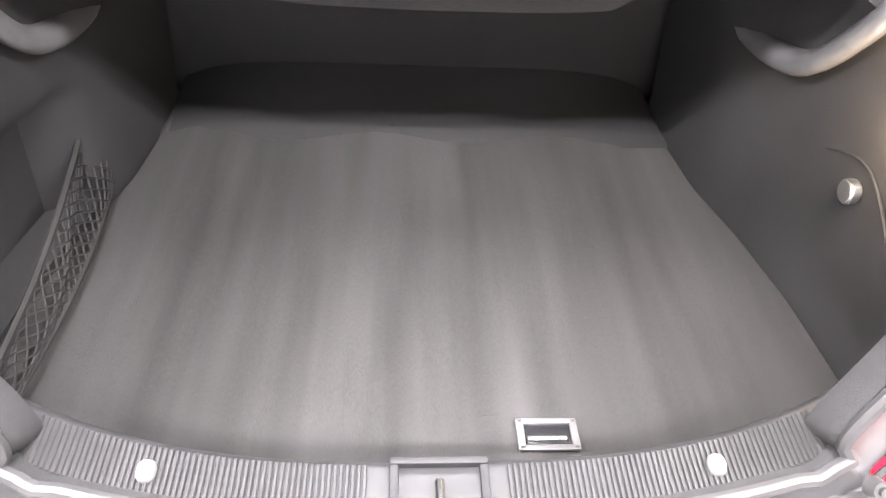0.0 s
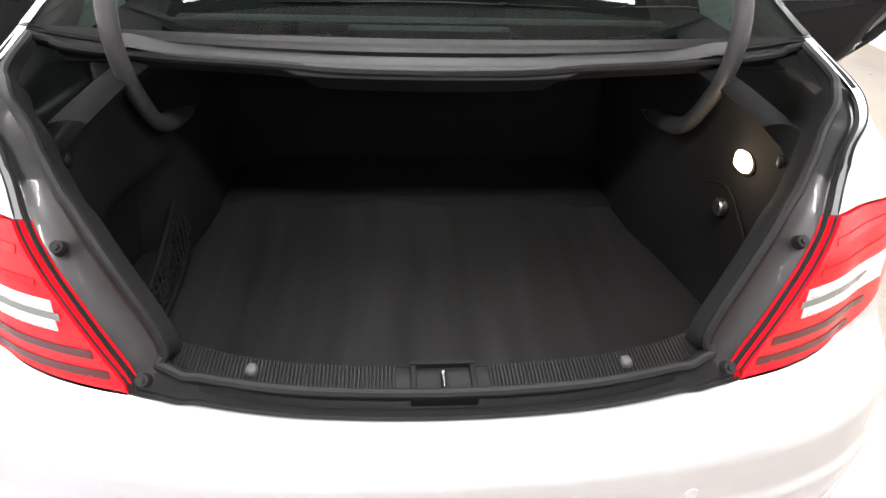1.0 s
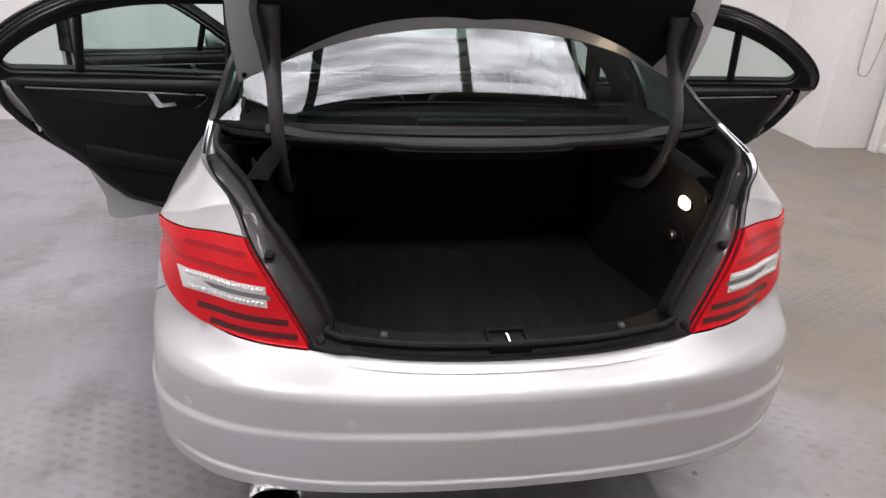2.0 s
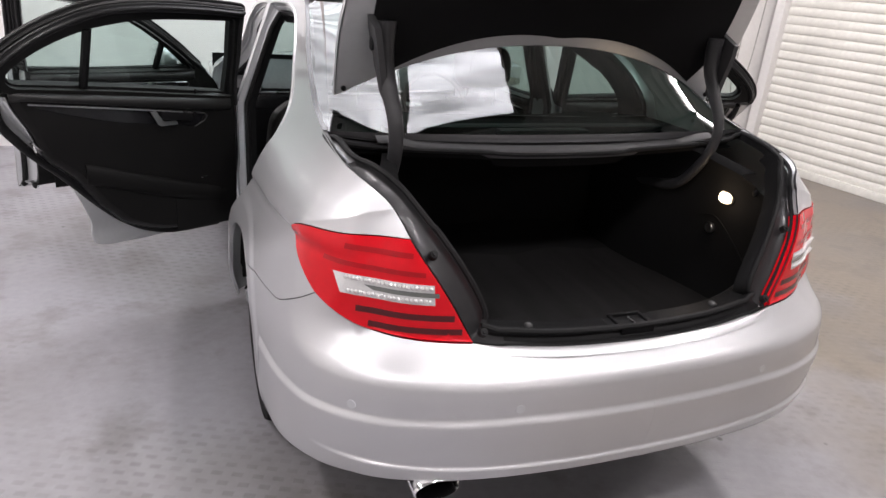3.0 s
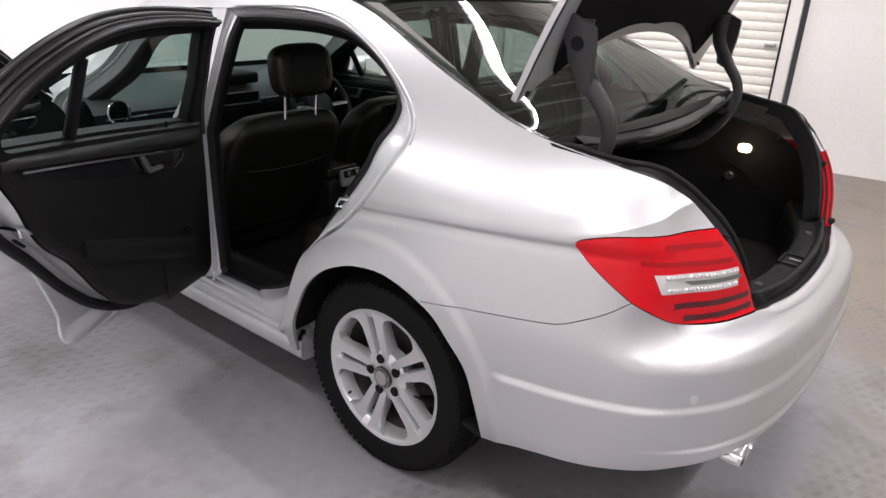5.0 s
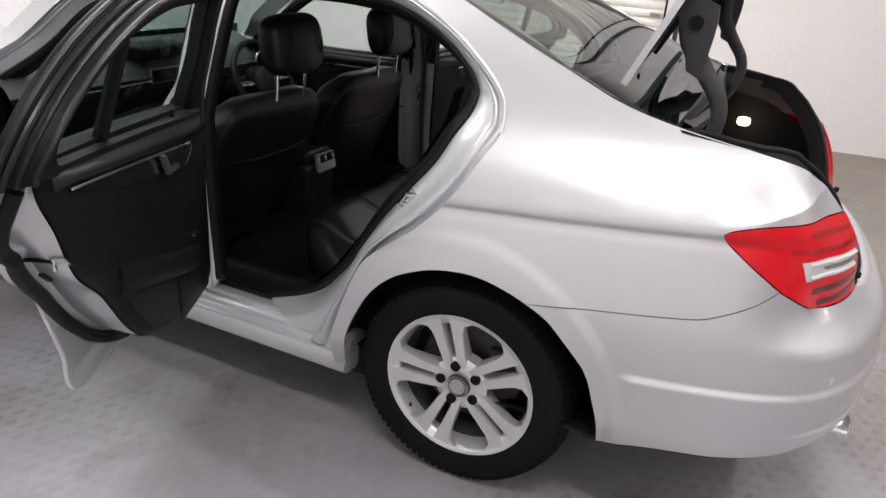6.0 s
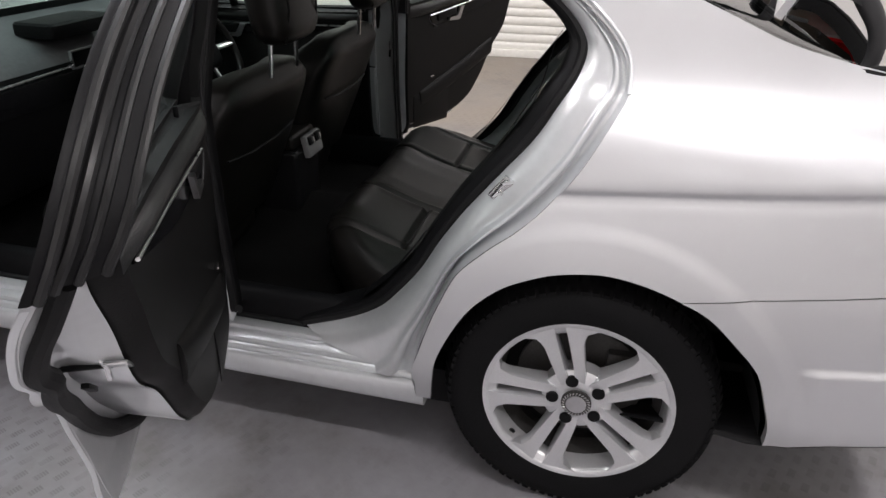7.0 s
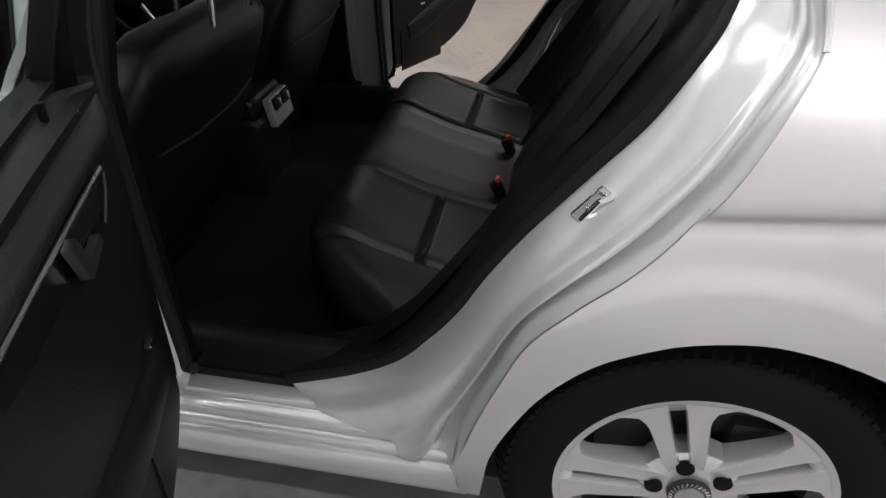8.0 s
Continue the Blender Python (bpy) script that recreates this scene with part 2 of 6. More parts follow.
def rows_mesh(rows, closed=False, cap=False, mirror=False, move=I4, flip=False):
    """A bmesh skinned over rows of points of equal length."""
    bm = bmesh.new()
    sx = -1 if mirror else 1
    vs = [[bm.verts.new(move @ Vector((sx * p[0], p[1], p[2]))) for p in r] for r in rows]
    n = len(rows[0])
    for a, b in zip(vs, vs[1:]):
        for i in range(n if closed else n - 1):
            f = [a[i], a[(i + 1) % n], b[(i + 1) % n], b[i]]
            bm.faces.new(f[::-1] if flip != mirror else f)
    if cap:
        bm.faces.new(vs[0][::-1] if not flip != mirror else vs[0])
        bm.faces.new(vs[-1] if not flip != mirror else vs[-1][::-1])
    return bm


def fixed(bm):
    bmesh.ops.recalc_face_normals(bm, faces=bm.faces)
    return bm


def tube(pts, r, sides=8, closed=False, mirror=False, move=I4, flat=1.0):
    """A round bar along points. r: one radius, or one a point. flat: the height of its section over the width."""
    p = np.asarray(pts, float)
    rr = np.broadcast_to(np.asarray(r, float), (len(p),))
    rows, up = [], None
    for i in range(len(p)):
        a, b = p[i - 1] if i or closed else p[i], p[(i + 1) % len(p)] if i < len(p) - 1 or closed else p[i]
        t = Vector(b - a).normalized()
        if up is None:
            up = t.orthogonal().normalized()
        side = t.cross(up)
        side = side.normalized() if side.length > 1e-6 else t.orthogonal().normalized()
        up = side.cross(t).normalized()
        rows.append([Vector(p[i]) + (side * math.cos(k) + up * math.sin(k) * flat) * rr[i] for k in np.arange(sides) * 2 * math.pi / sides])
    if closed:
        rows.append(rows[0])
    bm = rows_mesh(rows, True, not closed, mirror, move)
    return fixed(bm)


def box(size, at=(0, 0, 0), bevel=0.004, seg=2, turn=(0, 0, 0), mirror=False, move=I4, taper=None):
    bm = bmesh.new()
    bmesh.ops.create_cube(bm, size=1.0)
    for v in bm.verts:
        v.co = Vector((v.co.x * size[0], v.co.y * size[1], v.co.z * size[2]))
        if taper and v.co.z > 0:
            v.co.x *= taper[0]
            v.co.y *= taper[1]
    if bevel:
        bmesh.ops.bevel(bm, geom=list(bm.edges) + list(bm.verts), offset=bevel, segments=seg, affect="EDGES", profile=0.6)
    m = pose(*at, *turn)
    if mirror:
        m = Matrix.Diagonal((-1, 1, 1, 1)) @ m
    bmesh.ops.transform(bm, matrix=move @ m, verts=bm.verts)
    if mirror:
        bmesh.ops.reverse_faces(bm, faces=bm.faces)
    return bm


def disc(r, depth, at, axis="x", sides=24, bevel=0.002, mirror=False, move=I4):
    bm = bmesh.new()
    bmesh.ops.create_cone(bm, cap_ends=True, segments=sides, radius1=r, radius2=r, depth=depth)
    if bevel:
        bmesh.ops.bevel(bm, geom=[e for e in bm.edges if len({round(v.co.z, 5) for v in e.verts}) == 1], offset=bevel, segments=2, affect="EDGES")
    turn = {"x": (0, 90, 0), "y": (90, 0, 0), "z": (0, 0, 0)}[axis]
    m = pose(*at, *turn)
    if mirror:
        m = Matrix.Diagonal((-1, 1, 1, 1)) @ m
    bmesh.ops.transform(bm, matrix=move @ m, verts=bm.verts)
    return fixed(bm)


def ball(size, at, seg=20, turn=(0, 0, 0), power=2.0, move=I4, mirror=False):
    """A cushion-like rounded form: a superellipsoid."""
    bm = bmesh.new()
    bmesh.ops.create_uvsphere(bm, u_segments=seg, v_segments=seg // 2 + 2, radius=1.0)
    e = 2.0 / power
    for v in bm.verts:
        d = v.co.normalized()
        lat, lon = math.asin(max(-1, min(1, d.z))), math.atan2(d.y, d.x)
        f = lambda w, s: math.copysign(abs(w) ** e, w)  # noqa: E731
        c = f(math.cos(lat), 0)
        v.co = Vector((c * f(math.cos(lon), 0) * size[0] / 2, c * f(math.sin(lon), 0) * size[1] / 2, f(math.sin(lat), 0) * size[2] / 2))
    m = pose(*at, *turn)
    if mirror:
        m = Matrix.Diagonal((-1, 1, 1, 1)) @ m
    bmesh.ops.transform(bm, matrix=move @ m, verts=bm.verts)
    return fixed(bm)


def merged(*bms):
    """Several bmeshes joined into one."""
    out = bmesh.new()
    for b in bms:
        me = bpy.data.meshes.new("tmp")
        b.to_mesh(me)
        b.free()
        out.from_mesh(me)
        bpy.data.meshes.remove(me)
    return out


# ---- the car's outer skin ----
def spline(xs, ys, x):
    """Monotone-ish cubic (Catmull) through points."""
    xs, ys = np.asarray(xs, float), np.asarray(ys, float)
    m = np.gradient(ys, xs)
    d = np.diff(ys) / np.diff(xs)
    for i in range(len(xs)):
        a = d[i - 1] if i else d[0]
        b = d[i] if i < len(d) else d[-1]
        m[i] = 0.0 if a * b <= 0 else 2 * a * b / (a + b)
    x = np.clip(np.asarray(x, float), xs[0], xs[-1])
    i = np.clip(np.searchsorted(xs, x) - 1, 0, len(xs) - 2)
    h = xs[i + 1] - xs[i]
    t = (x - xs[i]) / h
    return (ys[i] * (2 * t**3 - 3 * t**2 + 1) + h * m[i] * (t**3 - 2 * t**2 + t)
            + ys[i + 1] * (3 * t**2 - 2 * t**3) + h * m[i + 1] * (t**3 - t**2))


PLAN = [(0, .015), (.2, .021), (.4, .043), (.55, .083), (.67, .145), (.765, .24), (.818, .38), (.842, .55), (.855, .75),
        (.858, .95), (.864, 1.4), (.872, 2.0), (.872, 2.8), (.862, 3.3), (.85, 3.7), (.81, 4.05), (.72, 4.3), (.5, 4.48), (.25, 4.55), (0, 4.57)]
_f = np.linspace(0, len(PLAN) - 1, 2000)
def _cr(v, f):
    v = np.asarray(v, float); i = np.clip(f.astype(int), 0, len(v) - 2); t = f - i
    g = lambda k: v[np.clip(k, 0, len(v) - 1)]
    a, b, c, d = g(i - 1), g(i), g(i + 1), g(i + 2)
    return .5 * (2 * b + (c - a) * t + (2 * a - 5 * b + 4 * c - d) * t**2 + (3 * b - a - 3 * c + d) * t**3)
_px, _py = _cr([p[0] for p in PLAN], _f), _cr([p[1] for p in PLAN], _f)
_len = np.r_[0, np.cumsum(np.hypot(np.diff(_px), np.diff(_py)))]
_len += .95 - np.interp(9, _f, _len)          # u equals y where y = 0.95
U0, U1 = _len[0], _len[-1]
ZS = [.18, .22, .30, .40, .55, .65, .75, .83, .856, .869, .92, .96, 1.0, 1.05, 1.1, 1.2, 1.3, 1.38, 1.43]
SIDE = [.06, .04, .02, .0, .0, .008, .029, .0525, .0618, .0562, .074, .097, .126, .154, .172, .20, .24, .285, .36]
ZR = [.18, .30, .36, .41, .48, .55, .61, .645, .662, .678, .70, .715, .73, .80, .87, .92, .97, 1.43]
REAR = [.14, .075, .045, .022, .006, .0, .002, .007, .017, .038, .066, .081, .095, .10, .11, .125, .15, .45]
def crease_z(u):
    """The shoulder crease along the car's sides."""
    return .838 + (1.1 - np.clip(u, .4, 3.2)) * np.where(u < 1.1, .0925, .05)


def step_z(u):
    """The step round the lower part of the rear bumper."""
    return np.interp(u, [-.58, -.25, .2, .4, .65], [.572, .574, .558, .546, .528])


def fender_z(u):
    """The soft edge that runs from the tail light up to the corner of the boot opening."""
    return np.interp(u, [.10, .20, .32, .45, .52], [.998, .985, .955, .918, .905])


def hull(u, z):
    """The outer skin of the left half: u runs along the plan outline (y on the sides), z is the height."""
    u, z = np.asarray(u, float), np.asarray(z, float)
    x, y = np.interp(u, _len, _px), np.interp(u, _len, _py)
    e = .02
    tx, ty = np.interp(u + e, _len, _px) - np.interp(u - e, _len, _px), np.interp(u + e, _len, _py) - np.interp(u - e, _len, _py)
    n = np.hypot(tx, ty); nx, ny = ty / n, -tx / n
    w = np.clip((u - .10) / .30, 0, 1); w = w * w * (3 - 2 * w)
    zc = crease_z(u)
    inset = w * spline(ZS, SIDE, z - (zc - .868) * np.exp(-((z - zc) / .10) ** 2)) + (1 - w) * spline(ZR, REAR, z)
    for yw in (1.03, 3.79):                                                       # flared wheel arches
        r = np.hypot(u - yw, z - .315)
        k = np.clip((.470 - r) / .040, 0, 1)
        inset = inset - .0055 * k * k * (3 - 2 * k) * np.clip((z - .2) / .2, 0, 1)
    inset = inset - .0075 * np.exp(-np.abs(z - fender_z(u)) / .022) * np.clip((u - .06) / .08, 0, 1) * np.clip((.50 - u) / .14, 0, 1)
    inset = inset + .055 * np.clip((u - 2.3) / .6, 0, 1) * np.clip((z - .90) / .12, 0, 1)      # the cabin narrows forwards
    k = np.clip((.449 - z) / .009, 0, 1)
    inset = inset - .009 * k * k * (3 - 2 * k) * np.clip((.25 - u) / .15, 0, 1)                 # lip along the bumper's lower edge
    zb = step_z(u)
    k = np.clip((zb + .010 - z) / .020, 0, 1)
    inset = inset - .009 * k * k * (3 - 2 * k) * np.clip((.62 - u) / .04, 0, 1)
    return np.stack([-(x - nx * inset), y - ny * inset, z + 0 * u], -1)


# ---- the room ----
def floor_material():
    """Worn grey floor paint with the light's bluish cast painted in on the left, browner towards the shutter, with
    faint rows of raised dashes and grime.
    """
    m = material("painted_workshop_floor", (1, 1, 1), 0.45, 0, 0, 0.10, 0.9, 25.0, 0.0, rvar=0.35)
    t = m.node_tree
    b = t.nodes["Principled BSDF"]
    N, L = t.nodes.new, t.links.new
    co = N("ShaderNodeTexCoord").outputs["Object"]

    def noise(scale, detail=4.0, rough=0.6):
        n = N("ShaderNodeTexNoise")
        n.inputs["Scale"].default_value, n.inputs["Detail"].default_value, n.inputs["Roughness"].default_value = scale, detail, rough
        L(co, n.inputs["Vector"])
        return n.outputs["Fac"]

    def ramp(v, a, b_, lo=0.0, hi=1.0):
        r = N("ShaderNodeMapRange")
        r.interpolation_type = "SMOOTHSTEP"
        for k, q in (("From Min", a), ("From Max", b_), ("To Min", lo), ("To Max", hi)):
            r.inputs[k].default_value = q
        L(v, r.inputs["Value"])
        return r.outputs[0]

    def mix(f, a, c, mode="MIX"):
        x = N("ShaderNodeMix")
        x.data_type, x.blend_type = "RGBA", mode
        for k, q in (("Factor", f), ("A", a), ("B", c)):
            if isinstance(q, (tuple, float)):
                x.inputs[k].default_value = q
            else:
                L(q, x.inputs[k])
        return x.outputs["Result"]

    def times(a, c):
        x = N("ShaderNodeMath")
        x.operation = "MULTIPLY"
        for k, q in enumerate((a, c)):
            if isinstance(q, float):
                x.inputs[k].default_value = q
            else:
                L(q, x.inputs[k])
        return x.outputs[0]

    sep = N("ShaderNodeSeparateXYZ")
    L(co, sep.inputs[0])
    add = N("ShaderNodeMath")
    add.operation = "ADD"
    L(sep.outputs["X"], add.inputs[0]), L(ramp(noise(0.6), 0.3, 0.7, -1.2, 1.2), add.inputs[1])
    # left tone holds the light's bluish cast in its colour; right tone is brownish
    base = mix(ramp(add.outputs[0], -0.3, 1.8), (.285, .280, .300, 1), (.225, .192, .158, 1))
    base = mix(ramp(noise(1.1, 5.0), 0.42, 0.68, 0.0, 0.6), base, (.185, .172, .168, 1))        # grime
    base = mix(ramp(noise(3.4, 6.0), 0.50, 0.68, 0.0, 0.5), base, (.14, .128, .12, 1))
    base = mix(ramp(noise(2.1, 5.0), 0.56, 0.72, 0.0, 0.35), base, (.32, .315, .325, 1))         # scuffed lighter
    # groups of five short raised bars in staggered rows
    mp = N("ShaderNodeMapping")
    mp.inputs["Rotation"].default_value = (0, 0, radians(24))
    L(co, mp.inputs["Vector"])
    uv = N("ShaderNodeSeparateXYZ")
    L(mp.outputs[0], uv.inputs[0])

    def calc(op, a, c=0.0, d=0.0):
        x = N("ShaderNodeMath")
        x.operation = op
        for k, q in enumerate((a, c, d)):
            if isinstance(q, float):
                x.inputs[k].default_value = q
            else:
                L(q, x.inputs[k])
        return x.outputs[0]

    row = calc("DIVIDE", uv.outputs["Y"], .041)
    odd = calc("MULTIPLY", calc("FLOORED_MODULO", calc("FLOOR", row), 2.0), 0.5)
    col = calc("ADD", calc("DIVIDE", uv.outputs["X"], .064), odd)
    fu, fv = (calc("ABSOLUTE", calc("SUBTRACT", calc("FRACT", q), 0.5)) for q in (col, row))
    group = times(ramp(fu, .24, .29, 1.0, 0.0), ramp(fv, .19, .27, 1.0, 0.0))
    bar = ramp(calc("SINE", calc("MULTIPLY", uv.outputs["X"], 2 * math.pi / .0066)), -.5, .3)
    tread = times(group, bar)
    worn = ramp(noise(1.0, 3.0), 0.42, 0.62)
    scuffed = times(worn, ramp(noise(7.0, 3.0), 0.36, 0.60))
    base = mix(times(times(tread, scuffed), 0.30), base, (.06, .056, .055, 1))
    base = mix(times(times(group, worn), 0.16), base, (.10, .092, .088, 1))
    vo = N("ShaderNodeTexVoronoi")
    vo.inputs["Scale"].default_value = 2.6
    L(co, vo.inputs["Vector"])
    base = mix(ramp(vo.outputs["Distance"], 0.022, 0.040, 0.75, 0.0), base, (.05, .048, .045, 1))   # specks
    for lk in list(b.inputs["Base Color"].links):
        mulnode = lk.from_node
    L(base, mulnode.inputs["A"])
    bp = N("ShaderNodeBump")
    bp.inputs["Strength"].default_value, bp.inputs["Distance"].default_value = 0.20, 0.0016
    L(calc("MULTIPLY_ADD", group, 0.9, calc("MULTIPLY", noise(40.0), 0.6)), bp.inputs["Height"])
    L(bp.outputs[0], b.inputs["Normal"])
    return m


def daylight_sheet():
    """Sheet that daylight comes through; dirt-like streaks in its glow stand in for the shading of its ribs."""
    m = lamp_material("translucent_sheet", (0.95, 0.98, 1.0), 7.0)
    t = m.node_tree
    co, mp, n, r = (t.nodes.new("ShaderNode" + k) for k in ("TexCoord", "Mapping", "TexNoise", "MapRange"))
    mp.inputs["Scale"].default_value = (1.2, 7.0, 1.0)
    n.inputs["Scale"].default_value, n.inputs["Detail"].default_value = 1.6, 5.0
    for k, q in (("From Min", .35), ("From Max", .65), ("To Min", 3.0), ("To Max", 10.0)):
        r.inputs[k].default_value = q
    t.links.new(co.outputs["Object"], mp.inputs["Vector"]), t.links.new(mp.outputs[0], n.inputs["Vector"])
    t.links.new(n.outputs["Fac"], r.inputs["Value"]), t.links.new(r.outputs[0], t.nodes["Principled BSDF"].inputs["Emission Strength"])
    return m


DAYLIGHT_SHEET = daylight_sheet()
PURLIN = material("brown_steel_bar", (0.06, 0.05, 0.04), 0.6)
FLOOR = floor_material()
WALL = material("white_wall_paint", (0.74, 0.725, 0.71), 0.75, 0, 0, 0.05, 1.1, 30.0, 0.25, 90.0)
SHUTTER = material("cream_shutter_enamel", (0.75, 0.735, 0.685), 0.5, 0, 0, 0.10, 2.0, 25.0, 0.25, 60.0)
CEILING = material("white_ceiling_sheet", (0.36, 0.355, 0.34), 0.7, 0, 0, 0.08, 1.5, 20.0)
X0, X1, Y0, Y1 = -3.7, 4.0, -6.0, 5.05

bm = bmesh.new()
bmesh.ops.create_grid(bm, x_segments=24, y_segments=24, size=1.0)
for v in bm.verts:
    v.co = Vector((v.co.x * 6.0 + 0.8, v.co.y * 6.2 - 0.4, 0))
tagged(part("floor", bm, FLOOR, smooth=0), "grey painted workshop floor with worn tread pattern", "floor", kind="structure")


def wall_x(y):
    """The right-hand wall stands askew to the car."""
    return 4.72 - 0.13 * y


def slab(name, a, b, z0, z1, thick, mat, label, category="wall"):
    """An upright wall from a to b, its face on the line and its thickness to the right of a to b."""
    a, b = Vector((*a, 0)), Vector((*b, 0))
    d = (b - a).normalized()
    n = Vector((d.y, -d.x, 0)) * thick
    bm = bmesh.new()
    lo = [bm.verts.new(p + Vector((0, 0, z0))) for p in (a, b, b + n, a + n)]
    hi = [bm.verts.new(p + Vector((0, 0, z1))) for p in (a, b, b + n, a + n)]
    for f in ([lo[0], lo[1], hi[1], hi[0]], [lo[1], lo[2], hi[2], hi[1]], [lo[2], lo[3], hi[3], hi[2]], [lo[3], lo[0], hi[0], hi[3]], lo[::-1], hi):
        bm.faces.new(f)
    return tagged(part(name, fixed(bm), mat, smooth=0), label, category, kind="structure")


SH0, SH1 = 1.33, 3.95     # the shutter's opening along the right wall
slab("wall_north", (X0 - 0.2, Y1), (4.4, Y1), 0, CEIL, 0.2, WALL, "plain white painted workshop wall").location.y = 0
slab("wall_west", (X0, Y0), (X0, Y1), 0, CEIL, -0.2, WALL, "plain white painted workshop wall")
slab("wall_south", (X0 - 0.2, Y0), (5.8, Y0), 0, CEIL, 0.2, WALL, "plain white painted workshop wall")
slab("wall_east", (wall_x(SH0 - 0.09), SH0 - 0.09), (wall_x(Y0), Y0), 0, CEIL, -0.2, WALL, "white painted wall beside the roller shutter")
slab("wall_pier", (3.68, 4.06), (wall_x(4.04), 4.04), 0, CEIL, -0.25, WALL, "white painted pier beside the roller shutter")
slab("wall_return", (3.68, Y1), (3.68, 4.06), 0, CEIL, -0.2, WALL, "white painted return wall")
slab("wall_lintel", (wall_x(SH1), SH1), (wall_x(SH0), SH0), 2.9, CEIL, -0.2, WALL, "white painted wall over the roller shutter")
bm = bmesh.new()
for i in range(60):
    x = -4 + i * 0.166
    vs = [bm.verts.new((x + dx, y, CEIL + dz)) for dx, dz in ((0, 0), (0.06, 0), (0.08, 0.035), (0.146, 0.035), (0.166, 0)) for y in (-6.3, 5.5)]
    for k in range(0, 8, 2):
        bm.faces.new([vs[k], vs[k + 1], vs[k + 3], vs[k + 2]])
tagged(part("ceiling", bm, CEILING, smooth=0), "grey corrugated metal ceiling", "ceiling", kind="structure")

# roller shutter: curved slats, guide rails and a hanging chain
shutter = thing("roller_shutter", "closed cream steel roller shutter with horizontal slats", "shutter", (wall_x(2.6), 2.6, 0))
da = Vector((wall_x(SH1) - wall_x(SH0), SH1 - SH0, 0))
slat_me = bpy.data.meshes.new("slat")
prof = [(-0.004, 0.0), (0.0, 0.005), (0.006, 0.018), (0.008, 0.037), (0.006, 0.056), (0.0, 0.070), (-0.006, 0.0745), (-0.008, 0.077)]
bm = bmesh.new()
dn = Vector((-da.y, da.x, 0)).normalized()
for s in (0.0, 1.0):
    for o, h in prof:
        bm.verts.new(da * s + dn * o + Vector((0, 0, h)))
bm.verts.ensure_lookup_table()
np_ = len(prof)
for k in range(np_ - 1):
    bm.faces.new([bm.verts[k], bm.verts[k + 1], bm.verts[np_ + k + 1], bm.verts[np_ + k]])
fixed(bm).to_mesh(slat_me)
bm.free()
slat_me.shade_smooth()
slat_me.materials.append(SHUTTER)
for k in range(37):
    ob = new("slat", slat_me)
    ob.parent = shutter
    ob.location = (wall_x(SH0) - wall_x(2.6) + random.uniform(-0.002, 0.002), SH0 - 2.6, 0.06 + k * 0.0765)
p0, p1 = Vector((wall_x(SH0), SH0, 0)), Vector((wall_x(SH1), SH1, 0))
ang = math.degrees(math.atan2(da.y, da.x)) - 90
mid = (p0 + p1) / 2
part("bottom_rail", box((0.05, da.length, 0.07), (mid.x, mid.y, 0.035), 0.006, turn=(0, 0, ang)), SHUTTER, shutter)
for q in (p0, p1):
    part("guide_rail", box((0.10, 0.09, 2.95), (q.x + dn.x * 0.03, q.y + dn.y * 0.03, 1.475), 0.006, turn=(0, 0, ang)), WALL, shutter)
part("guide_slot", box((0.012, 0.016, 2.9), (p0.x + dn.x * 0.075 - 0.002, p0.y + 0.05, 1.46), 0.002, turn=(0, 0, ang)), BLACK, shutter)
part("lock_handle", box((0.04, 0.09, 0.03), (p0.x + dn.x * 0.04, p0.y + 0.14, 1.02), 0.006), STEEL, shutter)
hc = thing("hanging_chain", "thin steel pull chain hanging in a loop beside the shutter", "chain", (3.85, 3.93, CEIL))
ch = curve([(3.80, 3.97, CEIL + .01), (3.80, 3.97, 1.2), (3.80, 3.97, 0.72), (3.84, 3.95, 0.63), (3.89, 3.93, 0.72), (3.93, 3.92, 1.3), (3.95, 3.92, CEIL + .01)], 0.02)
part("chain_links", tube(ch, [.0075 if i % 2 else .004 for i in range(len(ch))], 6), STEEL, hc, smooth=0)

# translucent rooflight over the front of the car, with its steel bars
rl_x0, rl_x1, rl_y0, rl_y1 = -1.12, 1.25, 2.19, 4.0
sky = thing("rooflight", "bright translucent corrugated rooflight in the ceiling", "rooflight", (.05, 3.12, CEIL))
for xa, xb in ((rl_x0, -.53), (-.47, .44), (.50, rl_x1)):
    ys_ = np.arange(rl_y0, rl_y1, .019)
    part("rooflight_sheet", fixed(rows_mesh([[(xa, y, CEIL - .022 + .012 * math.sin(y * 2 * math.pi / .152)), (xb, y, CEIL - .022 + .012 * math.sin(y * 2 * math.pi / .152))] for y in ys_])), DAYLIGHT_SHEET, sky)
for xa in (-.50, .47):
    part("rooflight_bar", box((.065, rl_y1 - rl_y0, .06), (xa, (rl_y0 + rl_y1) / 2, CEIL - .03), .004), PURLIN if xa < 0 else WHITE_METAL, sky)
for xa in (rl_x0 - .03, rl_x1 + .03):
    part("rooflight_edge", box((.06, rl_y1 - rl_y0 + .12, .05), (xa, (rl_y0 + rl_y1) / 2, CEIL - .025), .004), PURLIN, sky)
for ya in (rl_y0 - .03, rl_y1 + .03):
    part("rooflight_edge", box((rl_x1 - rl_x0, .06, .05), ((rl_x0 + rl_x1) / 2, ya, CEIL - .025), .004), PURLIN, sky)

